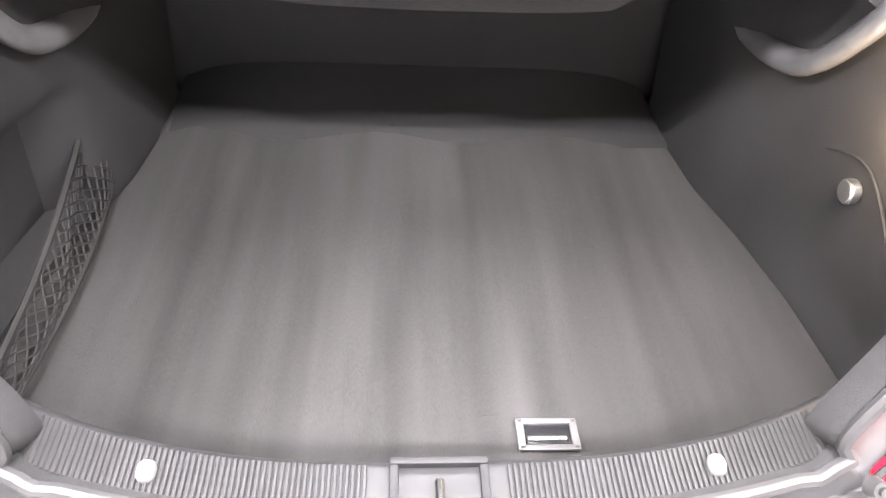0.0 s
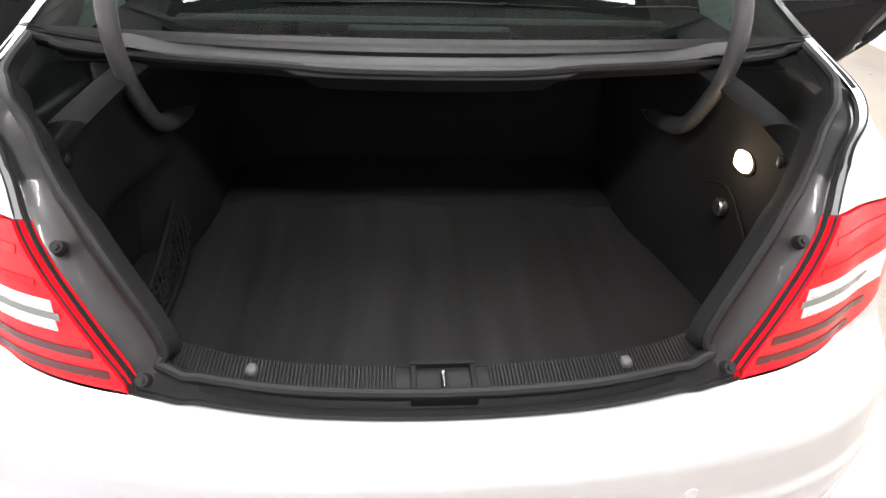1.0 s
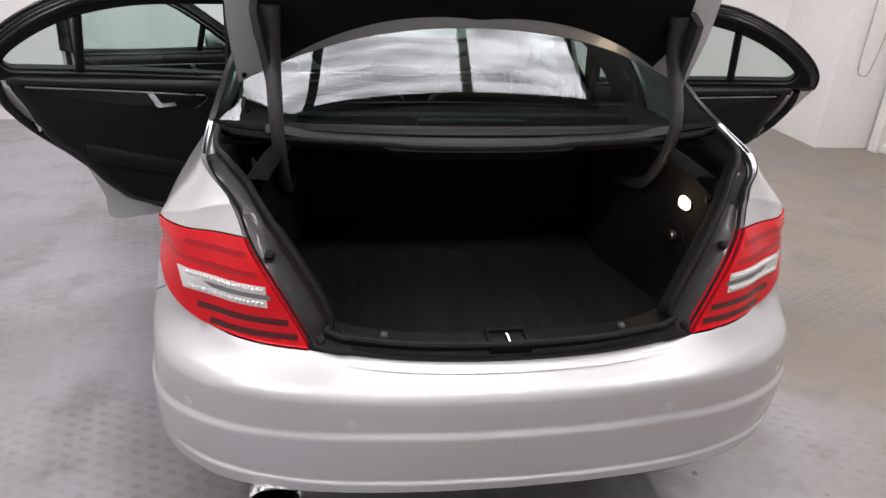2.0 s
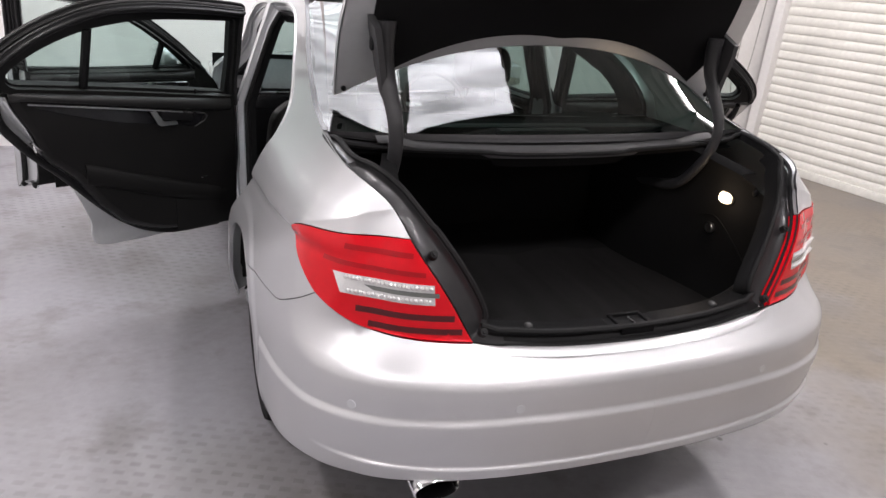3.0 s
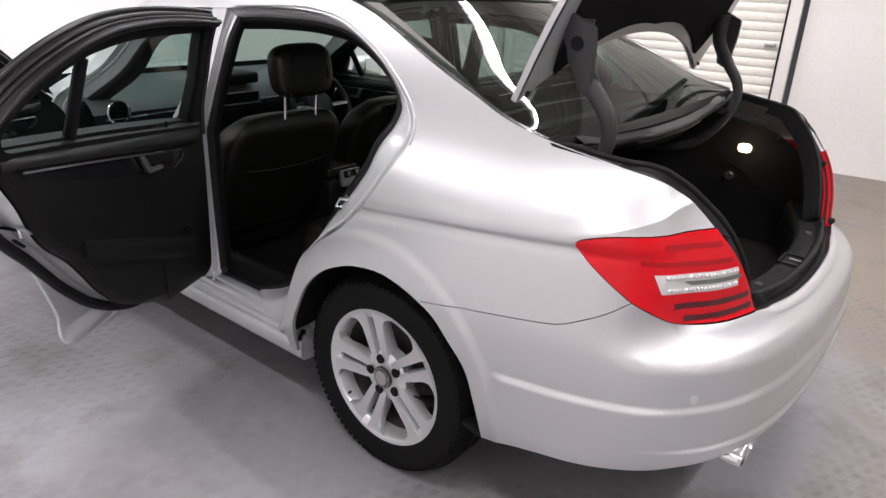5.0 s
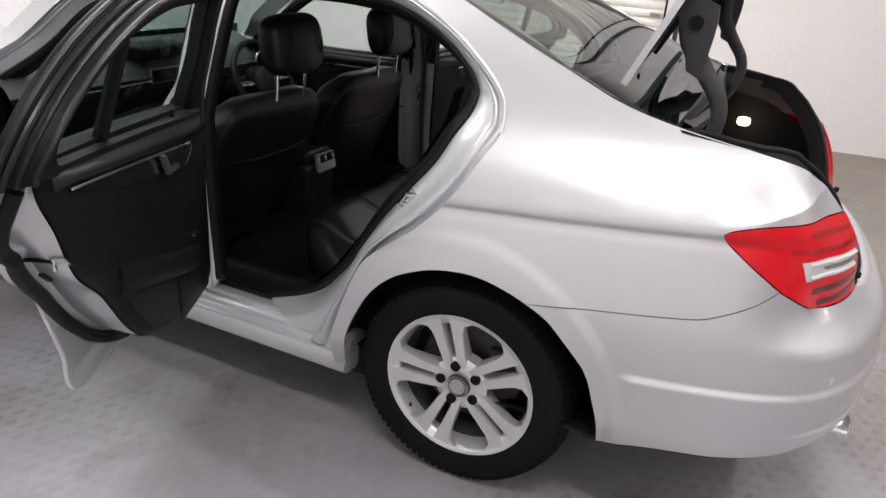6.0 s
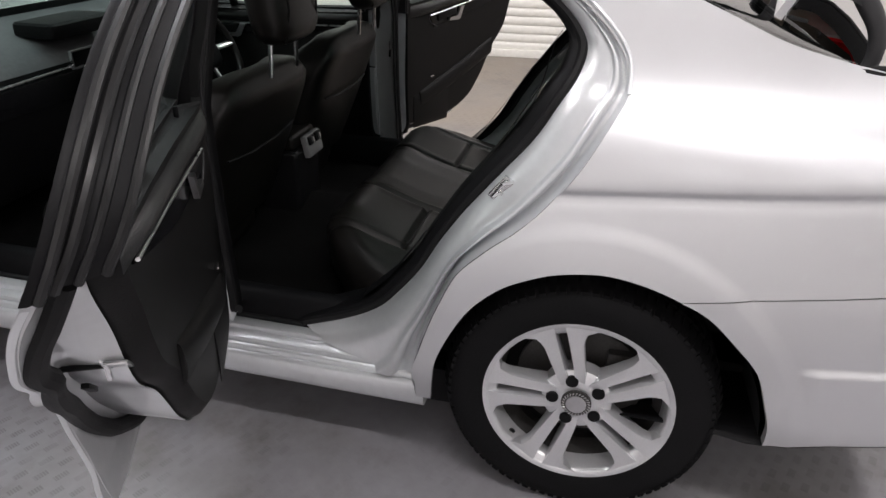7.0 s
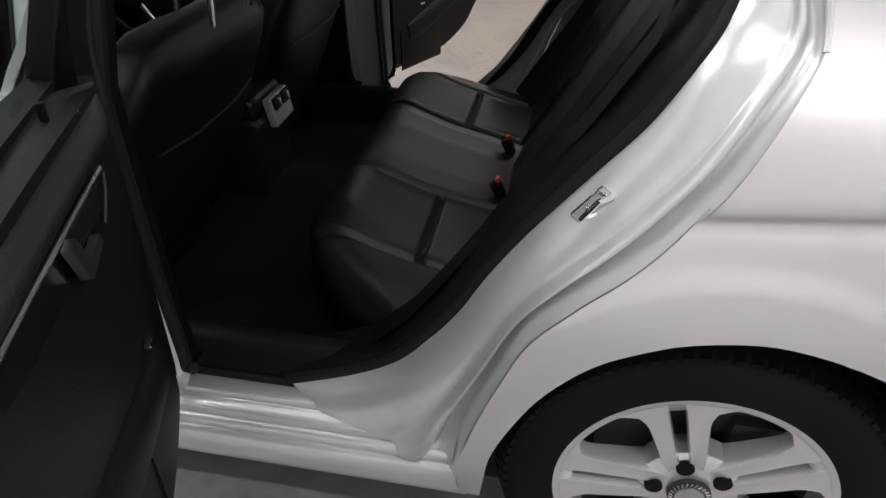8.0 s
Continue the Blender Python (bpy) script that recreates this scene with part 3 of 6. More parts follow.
for _x, _y, _r in TUBES:
    f = thing("tube_fitting", "white fluorescent tube fitting fixed to the ceiling", "ceiling light", (_x, _y, CEIL), "ceiling tube lights")
    tm = pose(_x, _y, CEIL, 0, 0, _r)
    part("housing", box((0.12, 1.62, 0.07), (0, 0, -0.035), 0.008, move=tm), WHITE_METAL, f)
    for dx in (-0.035, 0.035):
        part("tube", tube([(dx, -0.78, -0.095), (dx, 0.78, -0.095)], 0.014, 10, move=tm), TUBE, f)


# ---- the car: outer body ----
car = thing("car", "silver four-door saloon with open boot, rear doors and front passenger door", "car", (0, 2.3, 0))

ARCH_F = [(1.363, .292), (1.357, .359), (1.349, .421), (1.317, .50), (1.277, .568), (1.22, .623), (1.156, .656), (1.10, .674), (1.02, .684), (.956, .678), (.90, .664), (.86, .650)]
ARCH_R = [(.86, .650), (.803, .623), (.747, .574), (.691, .513), (.659, .433), (.642, .38), (.635, .322)]
SEAM = [(.86, .650), (.763, .666), (.635, .684), (.539, .697), (.467, .709), (.41, .733), (.354, .760), (.306, .789)]
TL_LOW = [(.306, .789), (.222, .752), (.138, .729), (0, .722), (-.145, .721)]
TL_FRONT = [(.306, .789), (.374, .834), (.426, .868), (.452, .888), (.456, .903), (.435, .914)]
TL_TOP = [(.435, .914), (.36, .931), (.2, .938), (.04, .942)]
TL_IN = [(.04, .942), (-.027, .88), (-.087, .808), (-.145, .721)]
FEND = [(.04, .942), (.09, .980), (.15, 1.013), (.30, 1.046), (.40, 1.063), (.505, 1.077), (.61, 1.094)]
GLASS_E = [(.61, 1.094), (.737, 1.124), (.889, 1.182), (1.048, 1.247), (1.175, 1.302), (1.28, 1.341), (1.42, 1.378)]
AP_REAR = [(1.400, .345), (1.406, .384), (1.390, .437), (1.374, .492), (1.349, .562), (1.311, .645), (1.253, .703), (1.197, .746), (1.147, .795), (1.091, .868), (1.046, .948),
           (1.014, 1.013), (1.020, 1.058), (1.043, 1.101), (1.099, 1.156), (1.195, 1.224), (1.301, 1.276), (1.38, 1.303), (1.46, 1.318), (1.6, 1.326), (1.8, 1.320), (1.94, 1.308)]
AP_B = [(1.94, 1.308), (1.955, 1.1), (1.96, .9), (1.955, .6), (1.94, .345)]
FAP_B = [(2.025, .345), (2.035, .6), (2.04, .9), (2.035, 1.1), (2.02, 1.304)]
FAP_TOP = [(2.02, 1.304), (2.15, 1.297), (2.3, 1.275), (2.45, 1.235), (2.6, 1.165), (2.8, 1.02), (2.98, .885)]
FAP_F = [(2.98, .885), (3.03, .80), (3.04, .6), (3.02, .42), (2.98, .345)]
rear_ap = chain(curve(AP_REAR), curve(AP_B), curve([AP_B[-1], AP_REAR[0]]))
REAR_OUT = chain(curve(AP_REAR), curve([(1.94, 1.308), (1.975, 1.307)]), curve([(1.975, 1.307), (1.985, 1.0), (1.985, .6), (1.97, .33)]), curve([(1.97, .33), AP_REAR[0]]))
front_ap = chain(curve(FAP_B), curve(FAP_TOP), curve(FAP_F), curve([FAP_F[-1], FAP_B[0]]))
FRONT_OUT = chain(curve([(1.98, .33), (1.995, .6), (1.995, 1.0), (1.985, 1.306)]), curve([(1.985, 1.306), (2.02, 1.304)]), curve(FAP_TOP), curve(FAP_F), curve([FAP_F[-1], (1.98, .33)]))
ROOF_L = [(1.42, 1.378), (1.6, 1.388), (1.9, 1.385), (2.2, 1.36), (2.45, 1.32)]

quarter = chain(curve(ARCH_F), curve(SEAM), curve(TL_FRONT, .012), curve(TL_TOP), curve(FEND), curve(GLASS_E), curve(ROOF_L),
                curve([(2.45, 1.32), (2.46, 1.235)]), curve(FAP_TOP[:4][::-1]), curve([FAP_TOP[0], AP_B[0]]), curve(AP_REAR[::-1]), curve([AP_REAR[0], (1.400, .292)]), curve([(1.400, .292), ARCH_F[0]]))
bumper = chain(curve(SEAM), curve(TL_LOW), curve([(-.145, .721), (-.22, .706), (-.32, .699), (-.44, .696), (U0, .695)]), curve([(U0, .695), (U0, .415)], .0035),
               curve([(U0, .415), (-.3, .413), (-.1, .407), (.06, .395), (.2, .382), (.35, .374), (.5, .356), (.635, .322)]), curve(ARCH_R[::-1]))
bpillar = chain(curve(AP_B), curve([AP_B[-1], FAP_B[0]]), curve(FAP_B), curve([FAP_B[-1], AP_B[0]]))
front_fender = chain(curve(FAP_F), curve([(2.98, .345), (3.40, .335)]),
                     curve([(3.43, .335), (3.44, .45), (3.50, .56), (3.62, .645), (3.79, .675), (3.96, .645), (4.08, .56), (4.14, .45), (4.16, .34)]),
                     curve([(4.16, .34), (4.45, .34)]), curve([(4.45, .34), (4.5, .62)]), curve([(4.5, .62), (4.2, .73), (3.8, .82), (3.4, .87), (3.05, .89), (2.98, .885)]))
apillar = chain(curve([(2.46, 1.235), (2.45, 1.32)]), curve([(2.45, 1.32), (2.6, 1.255), (2.8, 1.11), (3.07, .91)]), curve([(3.07, .91), (2.98, .885)]), curve(FAP_TOP[3:][::-1]))


def pillar_surf(u, z):
    """The middle pillar lies behind the doors' skin."""
    p = hull(u, z)
    z = np.asarray(z, float)
    x = np.minimum(p[..., 0] + .105 * (1 - .75 * np.clip((z - 1.1) / .25, 0, 1)), -.765 + .34 * np.clip(z - .9, 0, 1))
    return np.stack([x, p[..., 1], p[..., 2]], -1)


SIDES = ((False, "left"), (True, "right"))
_u = np.arange(.42, 1.12, .012)
creases = [np.stack([_u, crease_z(_u) + d], 1) for d in (-.045, -.028, -.019, -.014, -.011, -.007, -.003, .001, .005, .012, .024)]
_u = np.arange(U0 + .01, .70, .012)
steps = [np.stack([_u, step_z(_u) + d], 1) for d in (-.02, -.0135, -.010, -.0065, -.0035, 0, .0035, .0065, .010, .0135, .02)]
steps += [np.stack([_u[_u < .4], 0 * _u[_u < .4] + z], 1) for z in (.600, .611, .622, .632, .641, .650, .662, .675, .688)]
steps += [np.stack([_u[_u < .3], 0 * _u[_u < .3] + z], 1) for z in (.432, .438, .4415, .445, .4485, .453)]
_a = np.radians(np.arange(-5, 200, 1.6))
arches = [np.stack([1.03 + r * np.cos(_a), .315 + r * np.sin(_a)], 1) for r in (.430, .438, .446, .454, .462, .470, .478)]
creases += arches
_u = np.arange(.06, .50, .012)
creases += [np.stack([_u, fender_z(_u) + d], 1) for d in (-.03, -.02, -.012, -.006, -.002, .002, .006, .012, .02, .03)]
steps += arches
for mir, _ in SIDES:
    panel("quarter_panel", offset(quarter, .0012), hull, PAINT, car, mirror=mir, grid=0.022, lines=creases)
    panel("b_pillar", bpillar, pillar_surf, PAINT_IN, car, mirror=mir, fold=0.02)
    panel("front_wing", front_fender, hull, PAINT, car, mirror=mir, grid=0.04)
    panel("a_pillar", apillar, hull, PAINT, car, mirror=mir, grid=0.03)


for mir, _ in SIDES:
    panel("rear_bumper", np.where(bumper[:, :1] < U0 + .004, bumper, offset(bumper, .0012)), hull, PAINT, car, grid=0.018, fold=0.02, mirror=mir, out=(-1, -1, 0), lines=steps)

# underbody and lower lip behind the bumper
us = np.linspace(U0, .635, 60)
low = hull(us, np.interp(us, [U0, -.3, -.1, .06, .2, .35, .5, .635], [.415, .413, .407, .395, .382, .374, .356, .322]))
for mir, _ in SIDES:
    rows = [low, low * [0.985, 1, 1] + [0, .03, -.012], low * [0.95, 1, 1] + [0, .12, -.02], low * [0.9, 0.5, 0] + [0, .75, .27]]
    part("lower_valance", rows_mesh(rows, mirror=mir), BLACK, car)

# roof, glass and headliner
def edge_pts(pts, n):
    c = curve(pts, .01)
    d = np.r_[0, np.cumsum(np.linalg.norm(np.diff(c, axis=0), axis=1))]
    q = np.linspace(0, d[-1], n)
    return np.stack([np.interp(q, d, c[:, 0]), np.interp(q, d, c[:, 1])], 1)


rl = edge_pts(ROOF_L, 24)
left = hull(rl[:, 0], rl[:, 1])
rows = []
for p in left:
    xs = np.linspace(-1, 1, 25)
    z0 = p[2]
    rows.append([(p[0] * -s, p[1] - .03 * (1 - s * s) * np.sign(1.9 - p[1]) * min(1, abs(1.9 - p[1]) / .45), z0 + .05 * (1 - abs(s) ** 2.3)) for s in xs])
part("roof", fixed(rows_mesh(rows)), PAINT, car, smooth=60)
part("headliner", fixed(rows_mesh([[(x * .97, y, z - .045) for x, y, z in r] for r in rows])), HEADLINER, car, smooth=60)

gl = edge_pts(GLASS_E, 20)
left = hull(gl[:, 0], gl[:, 1])


def glass_rows(left, inset, back, up, drop=0.0, sink=0.0, fore=None):
    fore = back if fore is None else fore
    rows = []
    for i, p in enumerate(left):
        f = i / (len(left) - 1)
        low, bow = sink * (1 - f), back + (fore - back) * (1 - f)
        s = np.linspace(-1, 1, 29)
        k = 1 - s * s
        rows.append([(-(p[0] + inset) * q, p[1] - bow * kk, p[2] + (up - low) * kk - drop) for q, kk in zip(s, k)])
    return rows


rg = glass_rows(left, .0, .035, .012, .004, .027, .0)
for i in range(len(rg[0])):                # the glass runs straight from its foot to the roof, but for its very edges
    (_, ya, za), (_, yb, zb_) = rg[0][i], rg[-1][i]
    k = 1 - abs(2 * i / (len(rg[0]) - 1) - 1) ** 8
    for r in rg:
        x, y, z = r[i]
        r[i] = (x, y, z + k * (za + (zb_ - za) * (y - ya) / (yb - ya) - z))
rear_glass = part("rear_window", fixed(rows_mesh(rg)), GLASS, car, "dark tinted rear window glass", smooth=60)
# black ceramic edge of the rear window
for r0, r1 in ((rg[-2], rg[-1]),):
    part("window_border", fixed(rows_mesh([[(x, y - .003, z + .004) for x, y, z in r0], [(x, y - .003, z + .004) for x, y, z in r1]])), BLACK, rear_glass)
for mir in (False, True):
    e0 = [(r[0][0], r[0][1] - .003, r[0][2] + .004) for r in rg]
    e1 = [tuple(a + .3 * (b - a) + c for a, b, c in zip(r[0], r[1], (0, -.003, .004))) for r in rg]
    part("window_border", fixed(rows_mesh([e0, e1], mirror=mir)), GLOSS_BLACK, rear_glass)

ws = edge_pts([(2.45, 1.32), (2.6, 1.255), (2.8, 1.11), (3.07, .91)], 16)
left = hull(ws[:, 0], ws[:, 1])
wg = glass_rows(left, 0, -.16, .012, .002)
part("windscreen", fixed(rows_mesh(wg)), GLASS, car, "clear windscreen glass", smooth=60)
# bonnet
rows = []
for y, h, w in ((3.05, .91, .74), (3.3, .90, .735), (3.7, .87, .72), (4.1, .81, .69), (4.35, .74, .64), (4.48, .67, .6)):
    rows.append([(s * w, y + .14 * (1 - s * s), h + .035 * (1 - s * s) - .03 * abs(s) ** 6) for s in np.linspace(-1, 1, 21)])
part("bonnet", fixed(rows_mesh(rows)), PAINT, car, smooth=60)
fb = chain(curve([(4.16, .34), (4.45, .34)]), curve([(4.45, .34), (4.5, .62)]), curve([(4.5, .62), (U1, .66)]), curve([(U1, .66), (U1, .25)]), curve([(U1, .25), (4.3, .24)]), curve([(4.3, .24), (4.16, .34)]))
for mir, _ in SIDES:
    panel("front_bumper", fb, hull, PAINT, car, mirror=mir, grid=0.04, out=(-1, 1, 0))

# tail lights: lens, darker bars and the clear band with its bulbs
tl = chain(curve(TL_LOW), curve(TL_IN[::-1]), curve(TL_TOP[::-1]), curve(TL_FRONT[::-1], .01))


def bars(lo, hi, u0, u1, slant=0.0):
    """A band across the lamp between two heights that rise towards the side of the car."""
    f = lambda u, z: z + .10 * np.clip(u - .05, -.2, 1) ** 2  # noqa: E731
    us = np.linspace(u0, u1, 24)
    return np.concatenate([np.stack([us, f(us, lo)], 1), np.stack([us + slant * (us - u0) / (u1 - u0), f(us, hi)], 1)[::-1]])


def clip_in(poly, shape):
    """The part of a band that lies within an outline, by moving its ends."""
    n = len(poly) // 2
    a, b = poly[:n], poly[n:][::-1]
    ok = inside(a, shape) & inside(b, shape)
    a, b = a[ok], b[ok]
    return np.concatenate([a, b[::-1]])


tl_in = offset(tl, .006)
LED_ME = bpy.data.meshes.new("led")
bm = bmesh.new()
bmesh.ops.create_uvsphere(bm, u_segments=8, v_segments=5, radius=.0048)
bm.to_mesh(LED_ME)
bm.free()
LED_ME.shade_smooth()
LED_ME.materials.append(CLEAR)
for mir, _ in SIDES:
    lamp_ob = panel("tail_light", offset(tl, .0015), hull, RED, car, "red tail light lens with clear middle band", mirror=mir, grid=0.018, fold=0.03, lift=.004, out=(-1, -1, 0))
    for lo, hi, u0, u1 in ((.736, .750, -.14, .14), (.768, .782, -.12, .18), (.866, .876, -.06, .30), (.903, .914, -.02, .24)):
        b = clip_in(bars(lo, hi, u0, u1), tl_in)
        panel("lens_bar", b, hull, DEEP_RED if lo < .8 else DIM_RED, lamp_ob, mirror=mir, lift=.0052, fold=.001, out=(-1, -1, 0))
    b = clip_in(bars(.805, .850, -.100, .232, .030), tl_in)
    panel("clear_band", b, hull, CLEAR, lamp_ob, "clear indicator and reversing light band", mirror=mir, lift=.0056, fold=.0015, out=(-1, -1, 0))
    b = clip_in(bars(.823, .833, -.060, .13, .03), tl_in)
    panel("smoked_strip", b, hull, SMOKED, lamp_ob, mirror=mir, lift=.0066, fold=.001, out=(-1, -1, 0))
    for zz, ue in ((.8135, .212), (.8425, .222)):
        for u in np.arange(-.030, ue, .0125):
            q = np.array([[u, zz + .10 * max(-.2, u - .05) ** 2]])
            if inside(q, tl_in)[0]:
                c = hull(q[:, 0], q[:, 1])[0]
                n = normals_of(hull, q)[0]
                c = c + (n if n[1] < 0 else -n) * .007
                ob = new("led", LED_ME)
                ob.parent, ob.location = lamp_ob, (-c[0] if mir else c[0], c[1], c[2])

# exhaust tip and parking sensors
ex = Vector((-.518, .134, .386))
ro = [(.054, .027), (.058, .029), (.058, .029), (.053, .025), (.049, .022), (.049, .022)]
ys = [.12, .02, -.06, -.066, -.055, .10]
rows = [[(ex.x + a * math.cos(k), ex.y + y, ex.z + b * math.sin(k)) for k in np.arange(28) * 2 * math.pi / 28] for (a, b), y in zip(ro, ys)]
exhaust = part("exhaust_tip", fixed(rows_mesh(rows, True)), CHROME, car, "oval chrome exhaust tip")
rows = [[(ex.x + .050 * math.cos(k), ex.y + .02, ex.z + .023 * math.sin(k)) for k in np.arange(20) * 2 * math.pi / 20], [(ex.x + .002 * math.cos(k), ex.y + .05, ex.z + .002 * math.sin(k)) for k in np.arange(20) * 2 * math.pi / 20]]
part("exhaust_bore", fixed(rows_mesh(rows, True)), BLACK, exhaust)
for u, z in ((-.25, .60), (.13, .585)):
    for mir, _ in SIDES:
        q = np.array([[u, z]])
        c, n = hull(q[:, 0], q[:, 1])[0], normals_of(hull, q)[0]
        n = n if n[1] < 0 else -n
        m = Vector((-n[0] if mir else n[0], n[1], n[2])).to_track_quat("Z", "Y").to_matrix().to_4x4()
        bm = bmesh.new()
        bmesh.ops.create_cone(bm, cap_ends=True, segments=20, radius1=.011, radius2=.0105, depth=.0016)
        bmesh.ops.transform(bm, matrix=Matrix.Translation((-c[0] if mir else c[0], c[1], c[2])) @ m, verts=bm.verts)
        part("parking_sensor", bm, PAINT_IN, car)

# door frames: stepped silver jambs with rubber seals and black trim
STEPS = [(0, 0.003), (0, .016), (.007, .019), (.009, .034), (.018, .036), (.020, .050), (.029, .052), (.037, .064), (.058, .070), (.064, .084), (.066, .088)]
TRIM_STEPS = [(.063, .088), (.069, .090), (.075, .102), (.079, .135), (.081, .17)]


def inward(loop):
    """How far, and which way, a door frame reaches inwards from its outer edge."""
    m = np.where(np.abs(loop[:, 0] - 1.99) < .06, .020, .048)
    n = (offset(loop, .01) - loop) / .01
    v = n * m[:, None]
    for _ in range(10):
        v = (np.roll(v, 1, 0) + 2 * v + np.roll(v, -1, 0)) / 4
    return v


def jamb_row(loop, d, depth):
    q = loop + inward(loop) * d / .066
    t = np.clip((loop[:, 1] - 1.0) / .2, 0, 1)
    p = hull(loop[:, 0], loop[:, 1])
    mid = np.clip(1 - np.minimum(np.abs(loop[:, 0] - 1.95), np.abs(loop[:, 0] - 2.03)) / .12, 0, 1) * (1 - .75 * np.clip((loop[:, 1] - 1.1) / .25, 0, 1))
    even = p[:, 0]
    for _ in range(40):
        even = (np.roll(even, 1) + 2 * even + np.roll(even, -1)) / 4
    x = p[:, 0] + (even - p[:, 0]) * min(1, d / .01)
    x = x + depth * (1 - .45 * t) * (1 - .5 * mid) + .10 * mid
    low = -.768 + .42 * depth + .34 * np.clip(loop[:, 1] - .9, 0, 1)
    x = x + (np.minimum(x, low) - x) * np.clip(mid * 1.6, 0, 1)
    return np.stack([x, q[:, 0], q[:, 1]], 1)


def smooth_loop(loop, n=3):
    for _ in range(n):
        loop = (np.roll(loop, 1, 0) + 2 * loop + np.roll(loop, -1, 0)) / 4
    return loop


# outer edge (y, z) and inner trim edge (y, z) of the rear door frame, from the sill up over the wheel arch to the middle pillar
FRAME = curve([(1.400, .294, 1.74, .346), (1.402, .345, 1.62, .390), (1.390, .437, 1.535, .437), (1.374, .492, 1.478, .497), (1.349, .562, 1.43, .560), (1.311, .645, 1.385, .640),
               (1.253, .703, 1.335, .717), (1.197, .746, 1.29, .777), (1.147, .795, 1.245, .835), (1.091, .868, 1.190, .906), (1.046, .948, 1.150, .978), (1.014, 1.013, 1.118, 1.036),
               (1.020, 1.058, 1.108, 1.078), (1.043, 1.101, 1.118, 1.110), (1.099, 1.156, 1.156, 1.153), (1.195, 1.224, 1.228, 1.205), (1.301, 1.276, 1.318, 1.248), (1.38, 1.303, 1.388, 1.270),
               (1.46, 1.318, 1.46, 1.282), (1.6, 1.326, 1.6, 1.290), (1.8, 1.320, 1.8, 1.285), (1.945, 1.308, 1.94, 1.274)], .016)
F_OUT, F_IN = FRAME[:, :2], FRAME[:, 2:]
F_XO = hull(F_OUT[:, 0], F_OUT[:, 1])[:, 0]
F_XI = np.maximum(-.703, F_XO + .046)
for _ in range(12):
    F_XI[1:-1] = (F_XI[:-2] + 2 * F_XI[1:-1] + F_XI[2:]) / 4
F_XS = F_XO.copy()
for _ in range(60):
    F_XS[1:-1] = (F_XS[:-2] + 2 * F_XS[1:-1] + F_XS[2:]) / 4
F_DIR = (F_IN - F_OUT) / np.linalg.norm(F_IN - F_OUT, axis=1)[:, None]
# across the frame: share of its width, share of its depth (folded edge, groove, ridge, step, broad hollow)
SECTION = [(0, .01), (.006, .10), (.035, .19), (.06, .30), (.09, .43), (.14, .485), (.185, .45), (.212, .33), (.240, .262), (.30, .255), (.330, .29), (.36, .43), (.385, .475), (.45, .485),
           (.60, .535), (.72, .61), (.82, .70), (.88, .79), (.92, .86), (.96, .93), (1.0, 1.0)]


def frame_row(f, g):
    """A row of points along the frame."""
    p = F_OUT + (F_IN - F_OUT) * f
    x = F_XO + (F_XS - F_XO) * min(1.0, f / .03)
    return np.stack([x + (F_XI - x) * g, p[:, 0], p[:, 1]], 1)


def trim_row(d, dx):
    """A row inside the frame's edge, d further in and dx towards the cabin."""
    p = F_IN + F_DIR * d
    return np.stack([F_XI + dx, p[:, 0], p[:, 1]], 1)


for mir, _ in SIDES:
    j = part("door_jamb", fixed(rows_mesh([frame_row(*q) for q in SECTION], mirror=mir)), PAINT_IN, car, smooth=70)
    part("door_seal", tube(trim_row(.004, .004), .011, 8, mirror=mir), RUBBER, j, "black rubber door seal")
    part("aperture_trim", fixed(rows_mesh([trim_row(*q) for q in ((-.004, .004), (.012, .002), (.030, .012), (.036, .022), (.038, .10))], mirror=mir)), BLACK, j)
for ap, keep in ((rear_ap, lambda q: (q[:, 0] > 1.90) & (q[:, 1] > .33)), (front_ap, lambda q: q[:, 1] > .36)):
    ap = smooth_loop(ap)
    ap = ap if area(ap) > 0 else ap[::-1]
    ok = keep(ap)
    k0 = next(i for i in range(len(ap)) if ok[i] and not ok[i - 1])
    idx = [(k0 + i) % len(ap) for i in range(int(ok.sum()))]
    for mir, _ in SIDES:
        j = part("door_jamb", fixed(rows_mesh([jamb_row(ap, *q)[idx] for q in STEPS], mirror=mir)), PAINT_IN, car, smooth=50)
        part("door_seal", tube(jamb_row(ap, .068, .087)[idx], .012, 8, mirror=mir), RUBBER, j, "black rubber door seal")
        part("aperture_trim", fixed(rows_mesh([jamb_row(ap, *q)[idx] for q in TRIM_STEPS], mirror=mir)), BLACK, j)

